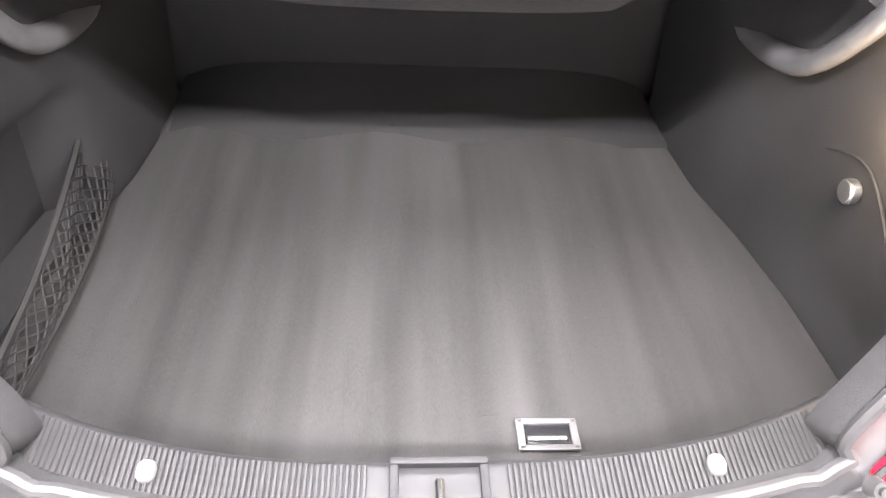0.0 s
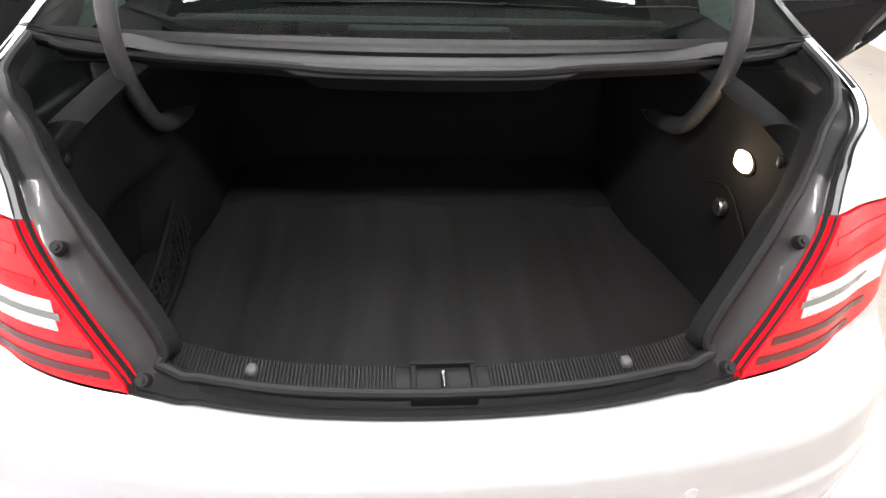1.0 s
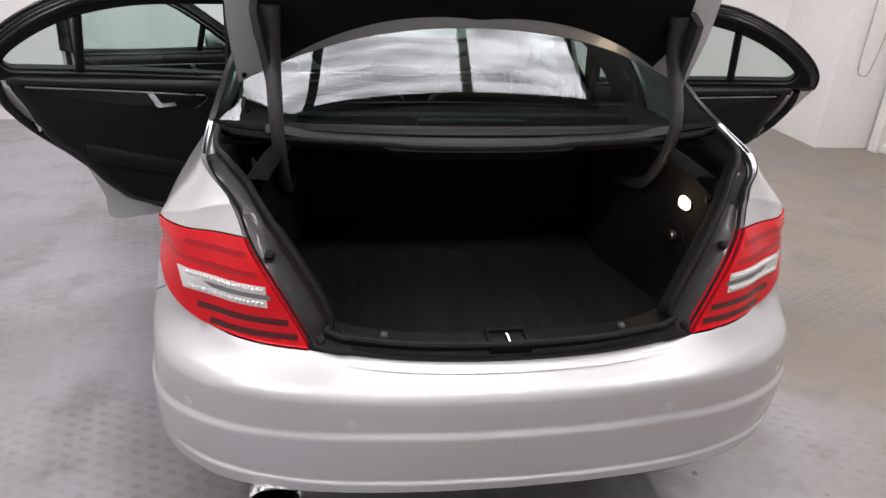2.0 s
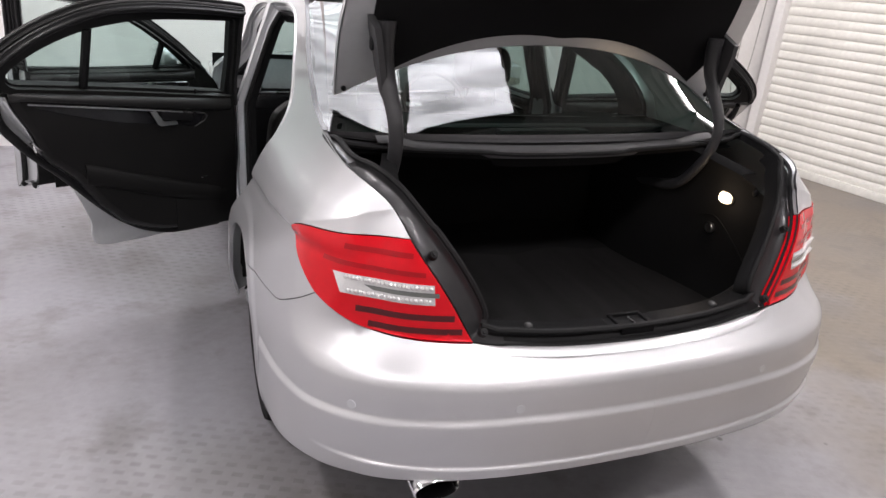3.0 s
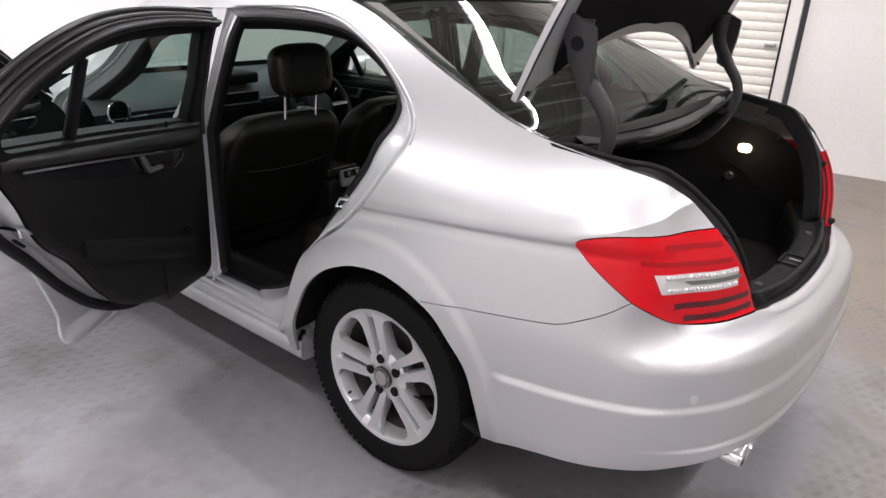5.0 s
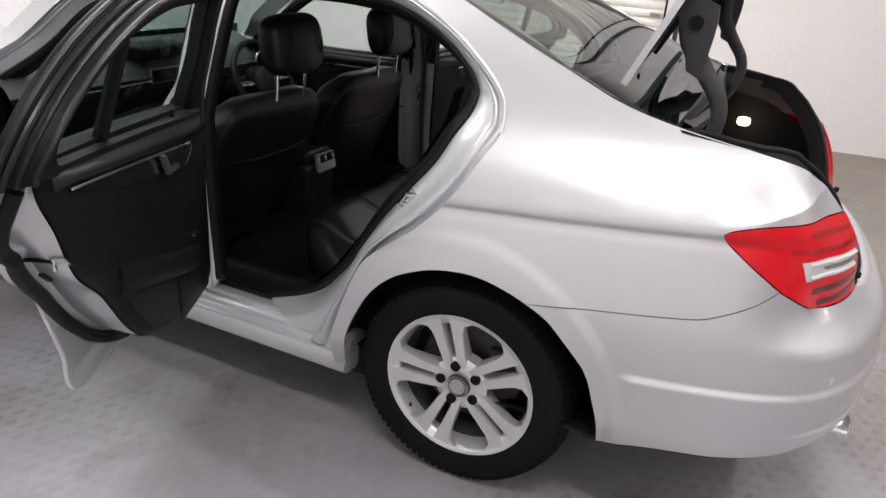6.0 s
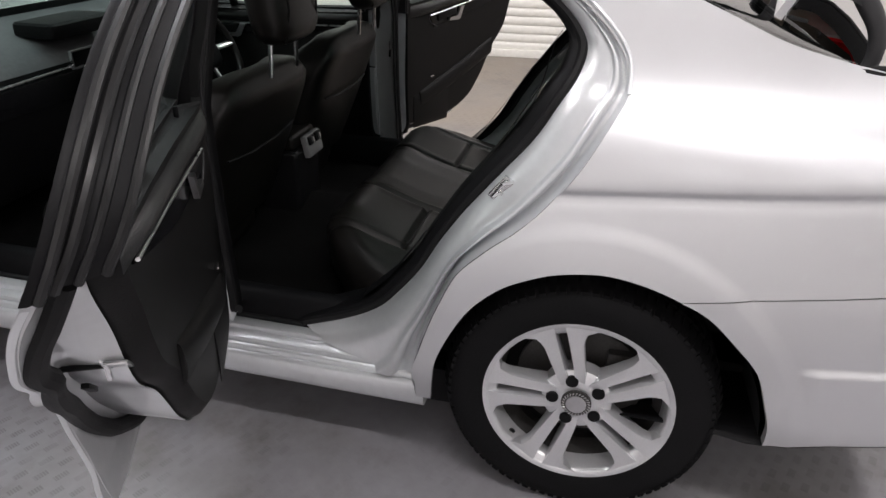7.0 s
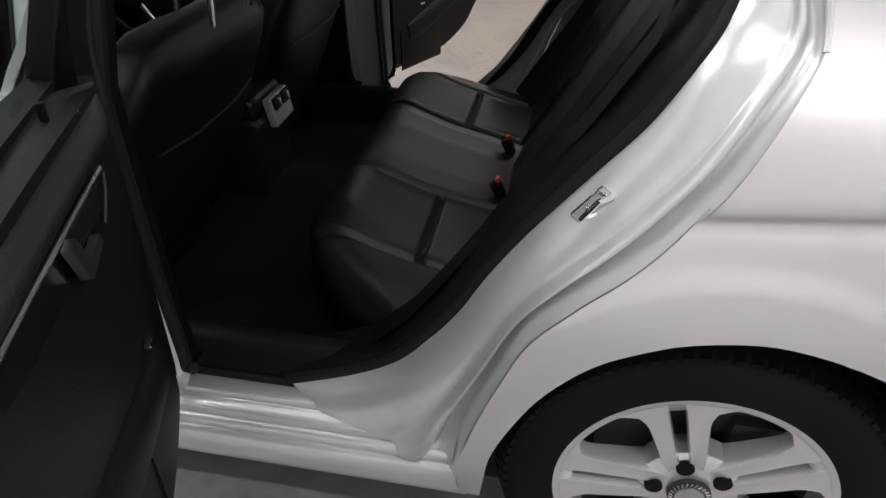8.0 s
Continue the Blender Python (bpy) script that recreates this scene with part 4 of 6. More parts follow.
# stepped sills tucked under the doors, and the door strikers
SILL = [(-.640, .300), (-.690, .322), (-.703, .334), (-.716, .341), (-.738, .341), (-.744, .339), (-.7465, .334), (-.7465, .327), (-.750, .3255), (-.754, .329), (-.768, .325), (-.7735, .321),
        (-.7745, .313), (-.7755, .308), (-.7785, .308), (-.7805, .3115), (-.786, .310), (-.7895, .306), (-.7902, .299), (-.7912, .2945), (-.794, .2945), (-.797, .2975), (-.8025, .295), (-.806, .289),
        (-.808, .270), (-.807, .246), (-.803, .232), (-.795, .226), (-.74, .220)]
for mir, _ in SIDES:
    sill_ob = part("sill_step", fixed(rows_mesh([[(x, y, z) for x, z in SILL] for y in np.linspace(1.392, 3.36, 12)], cap=True, mirror=mir)), PAINT_IN, car, smooth=40)
    part("sill_joint", box((.030, .004, .050), (-.789, 1.408, .306), .001, turn=(0, 28, 0), mirror=mir), BLACK, sill_ob)
    part("sill_seal", tube([(-.700, 1.62, .334), (-.700, 1.80, .336), (-.700, 2.4, .336), (-.700, 3.02, .336)], .010, 8, mirror=mir), RUBBER, sill_ob)
    sx = 1 if mir else -1
    st = part("door_striker", box((.010, .030, .060), (-.744, 1.243, .800), .003, turn=(38, 0, 0), mirror=mir), SATIN, car)
    part("striker_loop", tube([(sx * .744, 1.238, .792), (sx * .768, 1.258, .795), (sx * .768, 1.240, .822), (sx * .744, 1.220, .819)], .0045, 8), CHROME, st)
# bright trim along the rear door's window line, on the pillar
for mir, _ in SIDES:
    c = curve([(1.020, 1.012), (1.023, 1.058), (1.042, 1.101), (1.098, 1.158), (1.193, 1.227), (1.304, 1.281), (1.38, 1.308), (1.46, 1.323), (1.6, 1.331), (1.9, 1.316)], .02)
    p = hull(c[:, 0] - .008, c[:, 1] + .004)
    part("window_line_trim", tube(p + [-.001, 0, 0], .0045, 8, mirror=mir), PAINT_IN, car)


# ---- the boot ----
e_f, e_t = curve(FEND[::-1], .02), curve(TL_IN, .02)
side_edge = np.concatenate([hull(e_f[:, 0], e_f[:, 1]), hull(e_t[1:, 0], e_t[1:, 1])])
lip_low = curve([(-.435, .139, .721), (-.39, .118, .711), (-.348, .10, .705), (-.226, .078, .699), (-.1, .069, .696), (0, .067, .695)], .02)
_r = np.clip((.435 + lip_low[:, 0]) / .09, 0, 1)[:, None]
lip = lip_low + _r * [0, .026, .007]
_l = [lip_low + [0, -.002, -.004], lip_low + _r * [0, .006, .0045], lip_low + _r * [0, .014, .0075], lip_low + _r * [0, .022, .0085], lip, lip + [0, .004, -.010]]
part("bumper_top", fixed(rows_mesh([np.concatenate([q, (q * [-1, 1, 1])[-2::-1]]) for q in _l])), PAINT, car, smooth=70)
half = np.concatenate([side_edge, lip[1:]])
cross = curve([(0, .585, 1.062), (-.2, .592, 1.062), (-.4, .607, 1.066), (-.55, .62, 1.074), (-.64, .622, 1.086)], .02)
half_loop = np.concatenate([cross, half[1:]])
right_half = (half_loop * [-1, 1, 1])[::-1]
opening = np.concatenate([half_loop, right_half[1:-1]])
centre = np.array([0, .36, .90])
INTO = np.array([0, .68, -.73])


def boot_row(d, depth, wide=1.0):
    """The opening's rim moved towards its middle and into the boot; the channel is widest down the sides."""
    p = opening
    v = centre - p
    v -= np.outer(v @ INTO, INTO)
    L = np.linalg.norm(v, axis=1)[:, None]
    v = v / L
    t = np.roll(p, -1, 0) - np.roll(p, 1, 0)
    t /= np.linalg.norm(t, axis=1)[:, None]
    n = np.cross(t, INTO)
    n /= np.linalg.norm(n, axis=1)[:, None]
    n *= np.sign((n * v).sum(1))[:, None]
    for _ in range(6):
        n = (np.roll(n, 1, 0) + 2 * n + np.roll(n, -1, 0)) / 4
    k = np.where(p[:, 2] > 1.062, .35, np.where(np.abs(p[:, 0]) < .43, .45, np.where(p[:, 2] > .95, .62, .9)))
    for _ in range(14):
        k = (np.roll(k, 1) + 2 * k + np.roll(k, -1)) / 4
    return p + n * d * k[:, None] + np.outer(np.ones(len(p)), INTO) * depth * np.where(p[:, 2] > 1.062, .5, 1.0)[:, None]


CH = [(0, 0.0), (.003, .008), (.005, .026), (.012, .030), (.062, .024), (.068, .020), (.073, .008), (.080, .006)]
ch = part("boot_channel", fixed(rows_mesh([boot_row(*c) for c in CH], True)), DARK_CHANNEL, car, "dark grey boot rain channel", smooth=50)
part("boot_seal", tube(boot_row(.082, .003), .0075, 8, True), RUBBER, ch, "black rubber boot seal")
part("boot_seal", tube(boot_row(.007, .018), .006, 6, True), RUBBER, ch)
part("channel_skirt", fixed(rows_mesh([boot_row(.080, .006), boot_row(.090, .008), boot_row(.098, .02), boot_row(.098, .055)], True)), LINER, ch)
for x, y, z, r in ((.511, .223, .906, .011), (.410, .140, .745, .011)):
    for s in (-1, 1):
        m = Matrix.Translation((s * x, y, z)) @ Vector((0, -.73, .68)).to_track_quat("Z", "Y").to_matrix().to_4x4()
        bm = bmesh.new()
        bmesh.ops.create_cone(bm, cap_ends=True, segments=18, radius1=r, radius2=r * .8, depth=.014)
        bmesh.ops.create_cone(bm, cap_ends=True, segments=14, radius1=r * .45, radius2=r * .4, depth=.022)
        bmesh.ops.transform(bm, matrix=m, verts=bm.verts)
        part("rubber_stop", bm, RUBBER, ch)

# panel below the rear window with its gutter strips
xs = np.array([p[0] for p in rg[0]])
cy, cz = np.interp(np.abs(xs), -cross[:, 0], cross[:, 1]), np.interp(np.abs(xs), -cross[:, 0], cross[:, 2])
g = [rg[0]]
for k, dz in ((.25, -.010), (.4, .0), (.55, -.012), (.75, .002), (.9, -.006), (1.0, 0.0)):
    g.append([(x * (1 - .02 * k), y + (yy - y) * k, z + (zz - z) * k + dz) for (x, y, z), yy, zz in zip(rg[0], cy, cz)])
part("rear_gutter", fixed(rows_mesh(g)), GUTTER, car, "black rubber gutter below the rear window", smooth=40)
flange = []
for dy, dz in ((-.004, -.006), (-.024, -.014), (-.029, -.018), (-.030, -.034), (-.026, -.039), (-.012, -.039)):
    flange.append([(x * .80, yy + dy, zz + dz * (1 if abs(x) < .30 or dz > -.03 else .62)) for x, yy, zz in zip(xs, cy, cz)])
part("cross_member", fixed(rows_mesh(flange)), CROSS_GREY, car, "grey painted cross member below the rear window", smooth=50)

# lining: floor mat, side trims, seat wall and shelf underside
FZ = .555


def half_width(y):
    """Half the width of the boot floor."""
    return float(np.interp(y, [.2, .35, .55, .70, .834, 1.0, 1.3], [.560, .588, .572, .545, .509, .492, .485]))


rows = []
for y in np.linspace(.235, 1.20, 40):
    rows.append([(s * half_width(y), y + (.05 * s * s if y < .3 else 0), FZ + .003 * math.sin(9 * s) * math.sin(5 * y)) for s in np.linspace(-1, 1, 23)])
mat_ob = part("boot_floor_mat", fixed(rows_mesh(rows)), MAT, car, "flat black boot carpet with brushed pile", smooth=60)
part("floor_handle_frame", merged(box((.078, .008, .006), (.152, .292, FZ + .006), .002), box((.078, .008, .006), (.152, .330, FZ + .006), .002),
          box((.010, .044, .006), (.117, .311, FZ + .006), .002), box((.010, .044, .006), (.187, .311, FZ + .006), .002)), HINGE, mat_ob, "grey recessed lifting handle")
part("floor_handle_cup", box((.058, .030, .003), (.152, .311, FZ + .0045), .001), GLOSS_BLACK, mat_ob)
part("floor_handle_bar", box((.050, .006, .004), (.150, .304, FZ + .010), .001), SATIN, mat_ob)
for s in (-1, 1):
    rows = []
    for y in np.r_[.15, .17, .20, .23, .26, np.arange(.30, 1.11, .04)]:
        lo = .62 if y < .19 else .545
        hi = np.interp(y, [.15, .20, .26, .40, .60], [.69, .80, .90, .99, 1.03])
        w = half_width(y) + .006 - (.11 * max(0, (.24 - y) / .09))
        row = []
        for k in np.linspace(0, 1, 24):
            z = lo + (hi - lo) * k
            x = w - .09 * (z - .555) - .05 * max(0, (z - .93) / .1) ** 2
            if s < 0:             # a deep side pocket on the left
                x += .055 * np.clip((y - .30) / .03, 0, 1) * np.clip((.74 - y) / .03, 0, 1) * np.clip((.80 - z) / .03, 0, 1) * np.clip((z - .57) / .01, 0, 1)
            row.append((s * x, y + .012 * k, z))
        rows.append(row)
    top = [r[-1] for r in rows if r[-1][1] > .40]
    part("upper_side_trim", fixed(rows_mesh([[(x + s * dx, y - .3 * dx, z + dz) for x, y, z in top] for dx, dz in ((0, 0), (.010, .006), (.030, .009), (.050, .006))])), LINER, car, smooth=80)
    part("boot_side_trim", fixed(rows_mesh(rows)), LINER, car, "charcoal felt boot side trim", smooth=45)
# seam across the right-hand side trim
part("trim_seam", tube(curve([(.548, .62, .80), (.552, .52, .835), (.556, .40, .76), (.563, .33, .69)], .02), .0025, 5), STITCH, car)
part("seat_wall", fixed(rows_mesh([[(x, y, z) for x in np.linspace(-.62, .62, 9)] for y, z in ((1.20, .53), (1.18, .60), (1.12, .8), (1.07, 1.01))])), LINER, car, smooth=60)
part("shelf_underside", fixed(rows_mesh([[(x, y, z) for x in np.linspace(-.66, .66, 9)] for y, z in ((.63, 1.025), (.68, 1.028), (.85, 1.025), (1.12, 1.01))])), LINER, car, smooth=60)
# added dark sheet over the far floor, standing in for the shelf's shadow
part("floor_shade_sheet", fixed(rows_mesh([[(x, y, FZ + h * (1 - abs(x / .5) ** 6)) for x in np.linspace(-.5, .5, 15)] for y, h in ((.96, -.004), (1.03, .012), (1.11, .035), (1.20, .05))])), LINER, car, smooth=60)

# sill trim: ribbed cover, caps, lock
sx = np.linspace(-.52, .52, 41)
def sill_y(x):
    return .115 + .10 * np.abs(x / .5) ** 2.6
rows = []
for dy, dz in ((.004, -.004), (.012, .010), (.02, .014), (.066, .016), (.076, .010), (.082, -.01), (.088, -.15)):
    rows.append([(x * (1 - .03 * dy / .1), sill_y(x) + dy, .702 + dz + .10 * np.abs(x / .5) ** 4 * .35) for x in sx])
st = part("boot_sill_trim", fixed(rows_mesh(rows)), RIBBED, car, "black plastic boot sill trim with ribs", smooth=50)
bm = bmesh.new()
for x in np.arange(-.385, .39, .0056):
    if abs(x) > .068:
        z = .7185 + .035 * (abs(x) / .5) ** 4
        y0 = sill_y(x) + .019
        vs = [bm.verts.new(p) for p in ((x - .0021, y0, z - .001), (x + .0021, y0, z - .001), (x + .0021, y0 + .050, z + .001), (x - .0021, y0 + .050, z + .001),
                                        (x - .0013, y0 + .001, z + .0005), (x + .0013, y0 + .001, z + .0005), (x + .0013, y0 + .049, z + .0025), (x - .0013, y0 + .049, z + .0025))]
        for f in ((4, 5, 6, 7), (0, 1, 5, 4), (1, 2, 6, 5), (2, 3, 7, 6), (3, 0, 4, 7)):
            bm.faces.new([vs[i] for i in f])
tagged(part("sill_ribs", fixed(bm), RIBBED, st, smooth=0), kind="stuff")
for s in (-1, 1):
    part("sill_cap", ball((.018, .022, .018), (s * .274, .178, .724), 14, power=2.6), CAP, st, "pale rubber sill cap")
lock = part("boot_lock_surround", merged(box((.096, .008, .02), (0, .124, .712), .003), box((.096, .008, .02), (0, .186, .716), .003), box((.009, .066, .02), (-.0435, .155, .714), .003), box((.009, .066, .02), (.0435, .155, .714), .003)), BLACK, car, "black boot lock surround")
part("lock_recess", box((.080, .056, .004), (0, .155, .704), .001), CROSS_GREY, lock)
part("lock_plate", box((.028, .026, .004), (-.022, .146, .7095), .001), HINGE, lock)
part("lock_plate", box((.028, .026, .004), (.022, .146, .7095), .001), HINGE, lock)
part("lock_striker", tube([(0, .138, .700), (0, .138, .720), (0, .165, .722), (0, .165, .700)], .0045, 8), CHROME, lock)

# lamp, turn knob, hooks and luggage net
bl = part("boot_lamp", ball((.020, .048, .034), (.548, .492, .905), 18, (0, 0, 0), 3.0), LAMP, car, "lit warm boot lamp")
l = bpy.data.lights.new("boot_lamp_light", "POINT")
l.energy, l.color, l.shadow_soft_size = 0.2, (1.0, .78, .5), .03
new("boot_lamp_light", l).location = (.50, .47, .905)
part("lamp_surround", tube([(.553, .492 + .032 * math.cos(k), .905 + .021 * math.sin(k)) for k in np.arange(20) * 2 * math.pi / 20], .004, 6, True), BLACK, bl)
part("turn_knob", disc(.017, .016, (.549, .527, .794), "x", 20, .003), SATIN, car, "satin turn fastener")
for s in (-1, 1):
    part("trim_clip", ball((.012, .018, .024), (s * .548, .385, .955), 12), BLACK, car)

def net_mesh():
    """A knotted net, hung slack along the side trim."""
    bm = bmesh.new()
    def at(u, v):
        y = .84 - .54 * u
        z0, z1 = .575 + .01 * u, .73 - .09 * u - .03 * math.sin(u * math.pi)
        z = z0 + (z1 - z0) * v
        x = -.535 + .02 * math.sin(u * math.pi) * (1 - v) + .012 * math.sin(9 * u + 4 * v) * (1 - abs(2 * v - 1))
        return Vector((x + .02 * u, y, z))
    lines = []
    N, K = 22, 5
    for i in range(-K, N + 1):
        for sgn in (1, -1):
            pts = []
            for k in range(K * 3 + 1):
                v = k / (K * 3)
                u = (i + (v if sgn > 0 else 1 - v) * K) / N
                if 0 <= u <= 1:
                    pts.append(at(u, v))
            if len(pts) > 2:
                lines.append((pts, .0019))
    lines.append(([at(u, 1) for u in np.linspace(0, 1, 40)], .005))
    lines.append(([at(u, 0) for u in np.linspace(0, 1, 40)], .004))
    lines.append(([at(0, v) for v in np.linspace(0, 1, 8)], .004))
    lines.append(([at(1, v) for v in np.linspace(0, 1, 8)], .004))
    return merged(*[tube(p, r, 5) for p, r in lines])


net = part("luggage_net", net_mesh(), NET, car, "slack black luggage net on the boot side")
part("net_hook", ball((.014, .012, .022), (-.535, .85, .73), 12), SATIN, net)
part("net_hook", ball((.010, .010, .014), (-.528, .80, .574), 10), SATIN, net)

# ---- the open boot lid ----
LP = Vector((0, .77, 1.16))
LA = Vector((0, -.42, .907)).normalized()
LN = Vector((0, LA.z, -LA.y))
def lid_surf(dn, crown=.02):
    def f(x, a):
        x, a = np.asarray(x, float), np.asarray(a, float)
        flat = np.minimum(a, .50)
        over = np.maximum(a - .50, 0)
        turn = np.minimum(over / .08, math.pi / 2)
        rest = np.maximum(over - .08 * math.pi / 2, 0)
        al = flat + .08 * np.sin(turn)
        nn = -.08 * (1 - np.cos(turn)) - rest + crown * (1 - (x / .62) ** 2) * np.clip(1 - over / .1, 0, 1)
        nn = nn + dn * np.cos(turn)
        al = al + dn * np.sin(turn)
        return np.stack([x, LP.y + al * LA.y + nn * LN.y, LP.z + al * LA.z + nn * LN.z], -1)
    return f
fe = [(s * .62, .165 * (1 - abs(s) ** 2.2)) for s in np.linspace(-1, 1, 25)]
lid_out = chain(curve(fe, .02), curve([(.62, 0), (.628, .2), (.60, .42), (.56, .55), (.46, .86)]), curve([(.46, .86), (-.46, .86)]), curve([(-.46, .86), (-.56, .55), (-.60, .42), (-.628, .2), (-.62, 0)]))
lid = panel("boot_lid", lid_out, lid_surf(0), PAINT, car, "open silver boot lid with black inner trim", out=LN, fold=.016, grid=.03)
panel("lid_inner_frame", offset(lid_out, .004), lid_surf(-.020), PAINT_IN, lid, out=-LN, fold=.0, grid=.03)
lid_in = chain(curve([(s * .50, .026 + .172 * (1 - abs(s) ** 2.2) + .05 * abs(s)) for s in np.linspace(-1, 1, 25)], .02), curve([(.50, .076), (.545, .2), (.52, .45), (.40, .80)]), curve([(.40, .80), (-.40, .80)]), curve([(-.40, .80), (-.52, .45), (-.545, .2), (-.50, .076)]))
panel("lid_trim", lid_in, lid_surf(-.030), LINER, lid, "black felt boot lid trim", out=-LN, fold=.012, grid=.03)
for mir, _ in SIDES:
    path = curve([(-.505, .95, .875), (-.505, .80, .868), (-.505, .67, .90), (-.505, .59, .98), (-.507, .548, 1.06), (-.51, .552, 1.13), (-.515, .60, 1.20), (-.52, .645, 1.27), (-.52, .65, 1.36)], .02)
    arm = part("lid_hinge_arm", tube(path, np.interp(np.linspace(0, 1, len(path)), [0, .6, .8, 1], [.021, .020, .024, .034]), 10, mirror=mir, flat=.75), HINGE, lid, "grey curved boot lid hinge arm", smooth=60)
    rows = []
    for k in np.linspace(0, 1, 9):
        c = Vector((-.522 - .030 * k, .618 + .030 * k, 1.185 + .185 * k))
        w = .024 + .036 * k * k * (3 - 2 * k)
        rows.append([tuple(c + Vector((dx, 0, 0)) + LN * q) for dx, q in ((-.008, -w), (-.011, -w * .6), (-.011, w * .6), (-.008, w), (.008, w), (.008, -w))])
    part("hinge_plate", fixed(rows_mesh(rows, True, True, mirror=mir)), HINGE, arm, smooth=50)
    part("plate_hole", disc(.017, .006, (-.554, .636, 1.305), "x", 18, .001, mirror=mir), BLACK, arm)
    m = lid_surf(-.024)(np.array([-.60]), np.array([.03]))[0]
    part("lid_bolt", disc(.007, .006, (m[0], m[1] - .003, m[2]), "y", 12, .001, mirror=mir), BLACK, lid)
tri = lid_surf(-.043)
for a, b, h in ((-.28, -.02, .036), (-.15, .115, .042)):
    q = tri(np.array([(a + b) / 2]), np.array([.36]))[0]
    part("warning_triangle", box((b - a, .010, h), (q[0], q[1] + (.004 if a < -.2 else -.004), q[2]), .004, turn=(24.8, 0, 0)), RED, lid, "red warning triangle case")
q = tri(np.array([-.06]), np.array([.352]))[0]
part("triangle_strap", box((.095, .012, .062), (q[0], q[1] - .012, q[2]), .005, turn=(24.8, 0, 0)), BLACK, lid, "black strap across the warning triangle")
for a in (-.14, .10):
    q = tri(np.array([a]), np.array([.36]))[0]
    part("case_groove", box((.11, .004, .005), (q[0], q[1] - .011, q[2]), .001, turn=(24.8, 0, 0)), DEEP_RED, lid)


# ---- doors ----
def door_depth(u, z):
    """The depth of a door from its skin to its inner trim, whose face is nearly upright."""
    z = np.asarray(z, float)
    x = hull(u, z)[..., 0]
    face = -.676 - .10 * np.clip((.44 - z) / .12, 0, 1) ** 2
    a, b = x + .052, face
    return .5 * (a + b + np.sqrt((a - b) ** 2 + .0009)) - x


def deep(depth):
    def f(u, z):
        p = hull(u, z)
        return p + np.stack([depth / .15 * door_depth(u, z), 0 * p[..., 0], 0 * p[..., 0]], -1)
    return f


def swept(poly, d):
    """The outline moved inwards, cutting wide across the lower rear corner of a rear door."""
    q = offset(poly, d)
    if poly[:, 0].min() < 1.5:
        g = np.exp(-((poly[:, 0] - 1.40) ** 2 + (poly[:, 1] - .36) ** 2) / .016) * np.clip((d - .008) / .010, 0, 1)
        q = q + np.stack([(.10 + d) * g, (.02 + .5 * d) * g], 1)
        for _ in range(3):
            q = (np.roll(q, 1, 0) + 2 * q + np.roll(q, -1, 0)) / 4
    return q


# free edge of a rear door, from below its window frame round to the hinge side: skin (y, z), rubber seal (y, z), shell face (y, z), trim edge (y, z)
EDGE = curve([(1.026, .990, 1.085, .985, 1.100, .985, 1.120, .985), (1.046, .948, 1.085, .930, 1.108, .942, 1.128, .945), (1.091, .868, 1.103, .866, 1.140, .880, 1.166, .872), (1.147, .795, 1.158, .788, 1.195, .812, 1.190, .805),
              (1.197, .746, 1.215, .726, 1.245, .755, 1.222, .748), (1.253, .703, 1.282, .660, 1.312, .690, 1.290, .682), (1.311, .645, 1.340, .596, 1.368, .628, 1.335, .622), (1.349, .562, 1.400, .528, 1.430, .557, 1.378, .560),
              (1.374, .492, 1.448, .480, 1.475, .507, 1.420, .513), (1.390, .437, 1.500, .434, 1.520, .460, 1.466, .470), (1.400, .345, 1.580, .384, 1.595, .408, 1.550, .432), (1.550, .333, 1.680, .350, 1.685, .374, 1.640, .410),
              (1.700, .333, 1.780, .340, 1.780, .362, 1.760, .402), (1.960, .333, 1.930, .337, 1.925, .358, 1.905, .412)], .02)


def edge_row(k, f, dx, x=None):
    """A row along the free edge: at column pair k, moved by f towards the next pair, dx behind the skin or at x."""
    a, b = EDGE[:, 2 * k:2 * k + 2], EDGE[:, 2 * min(k + 1, 3):2 * min(k + 1, 3) + 2]
    p = a + (b - a) * f
    xs_ = hull(EDGE[:, 0], EDGE[:, 1])[:, 0] + dx if x is None else np.full(len(p), x)
    return np.stack([xs_, p[:, 0], p[:, 1]], 1)


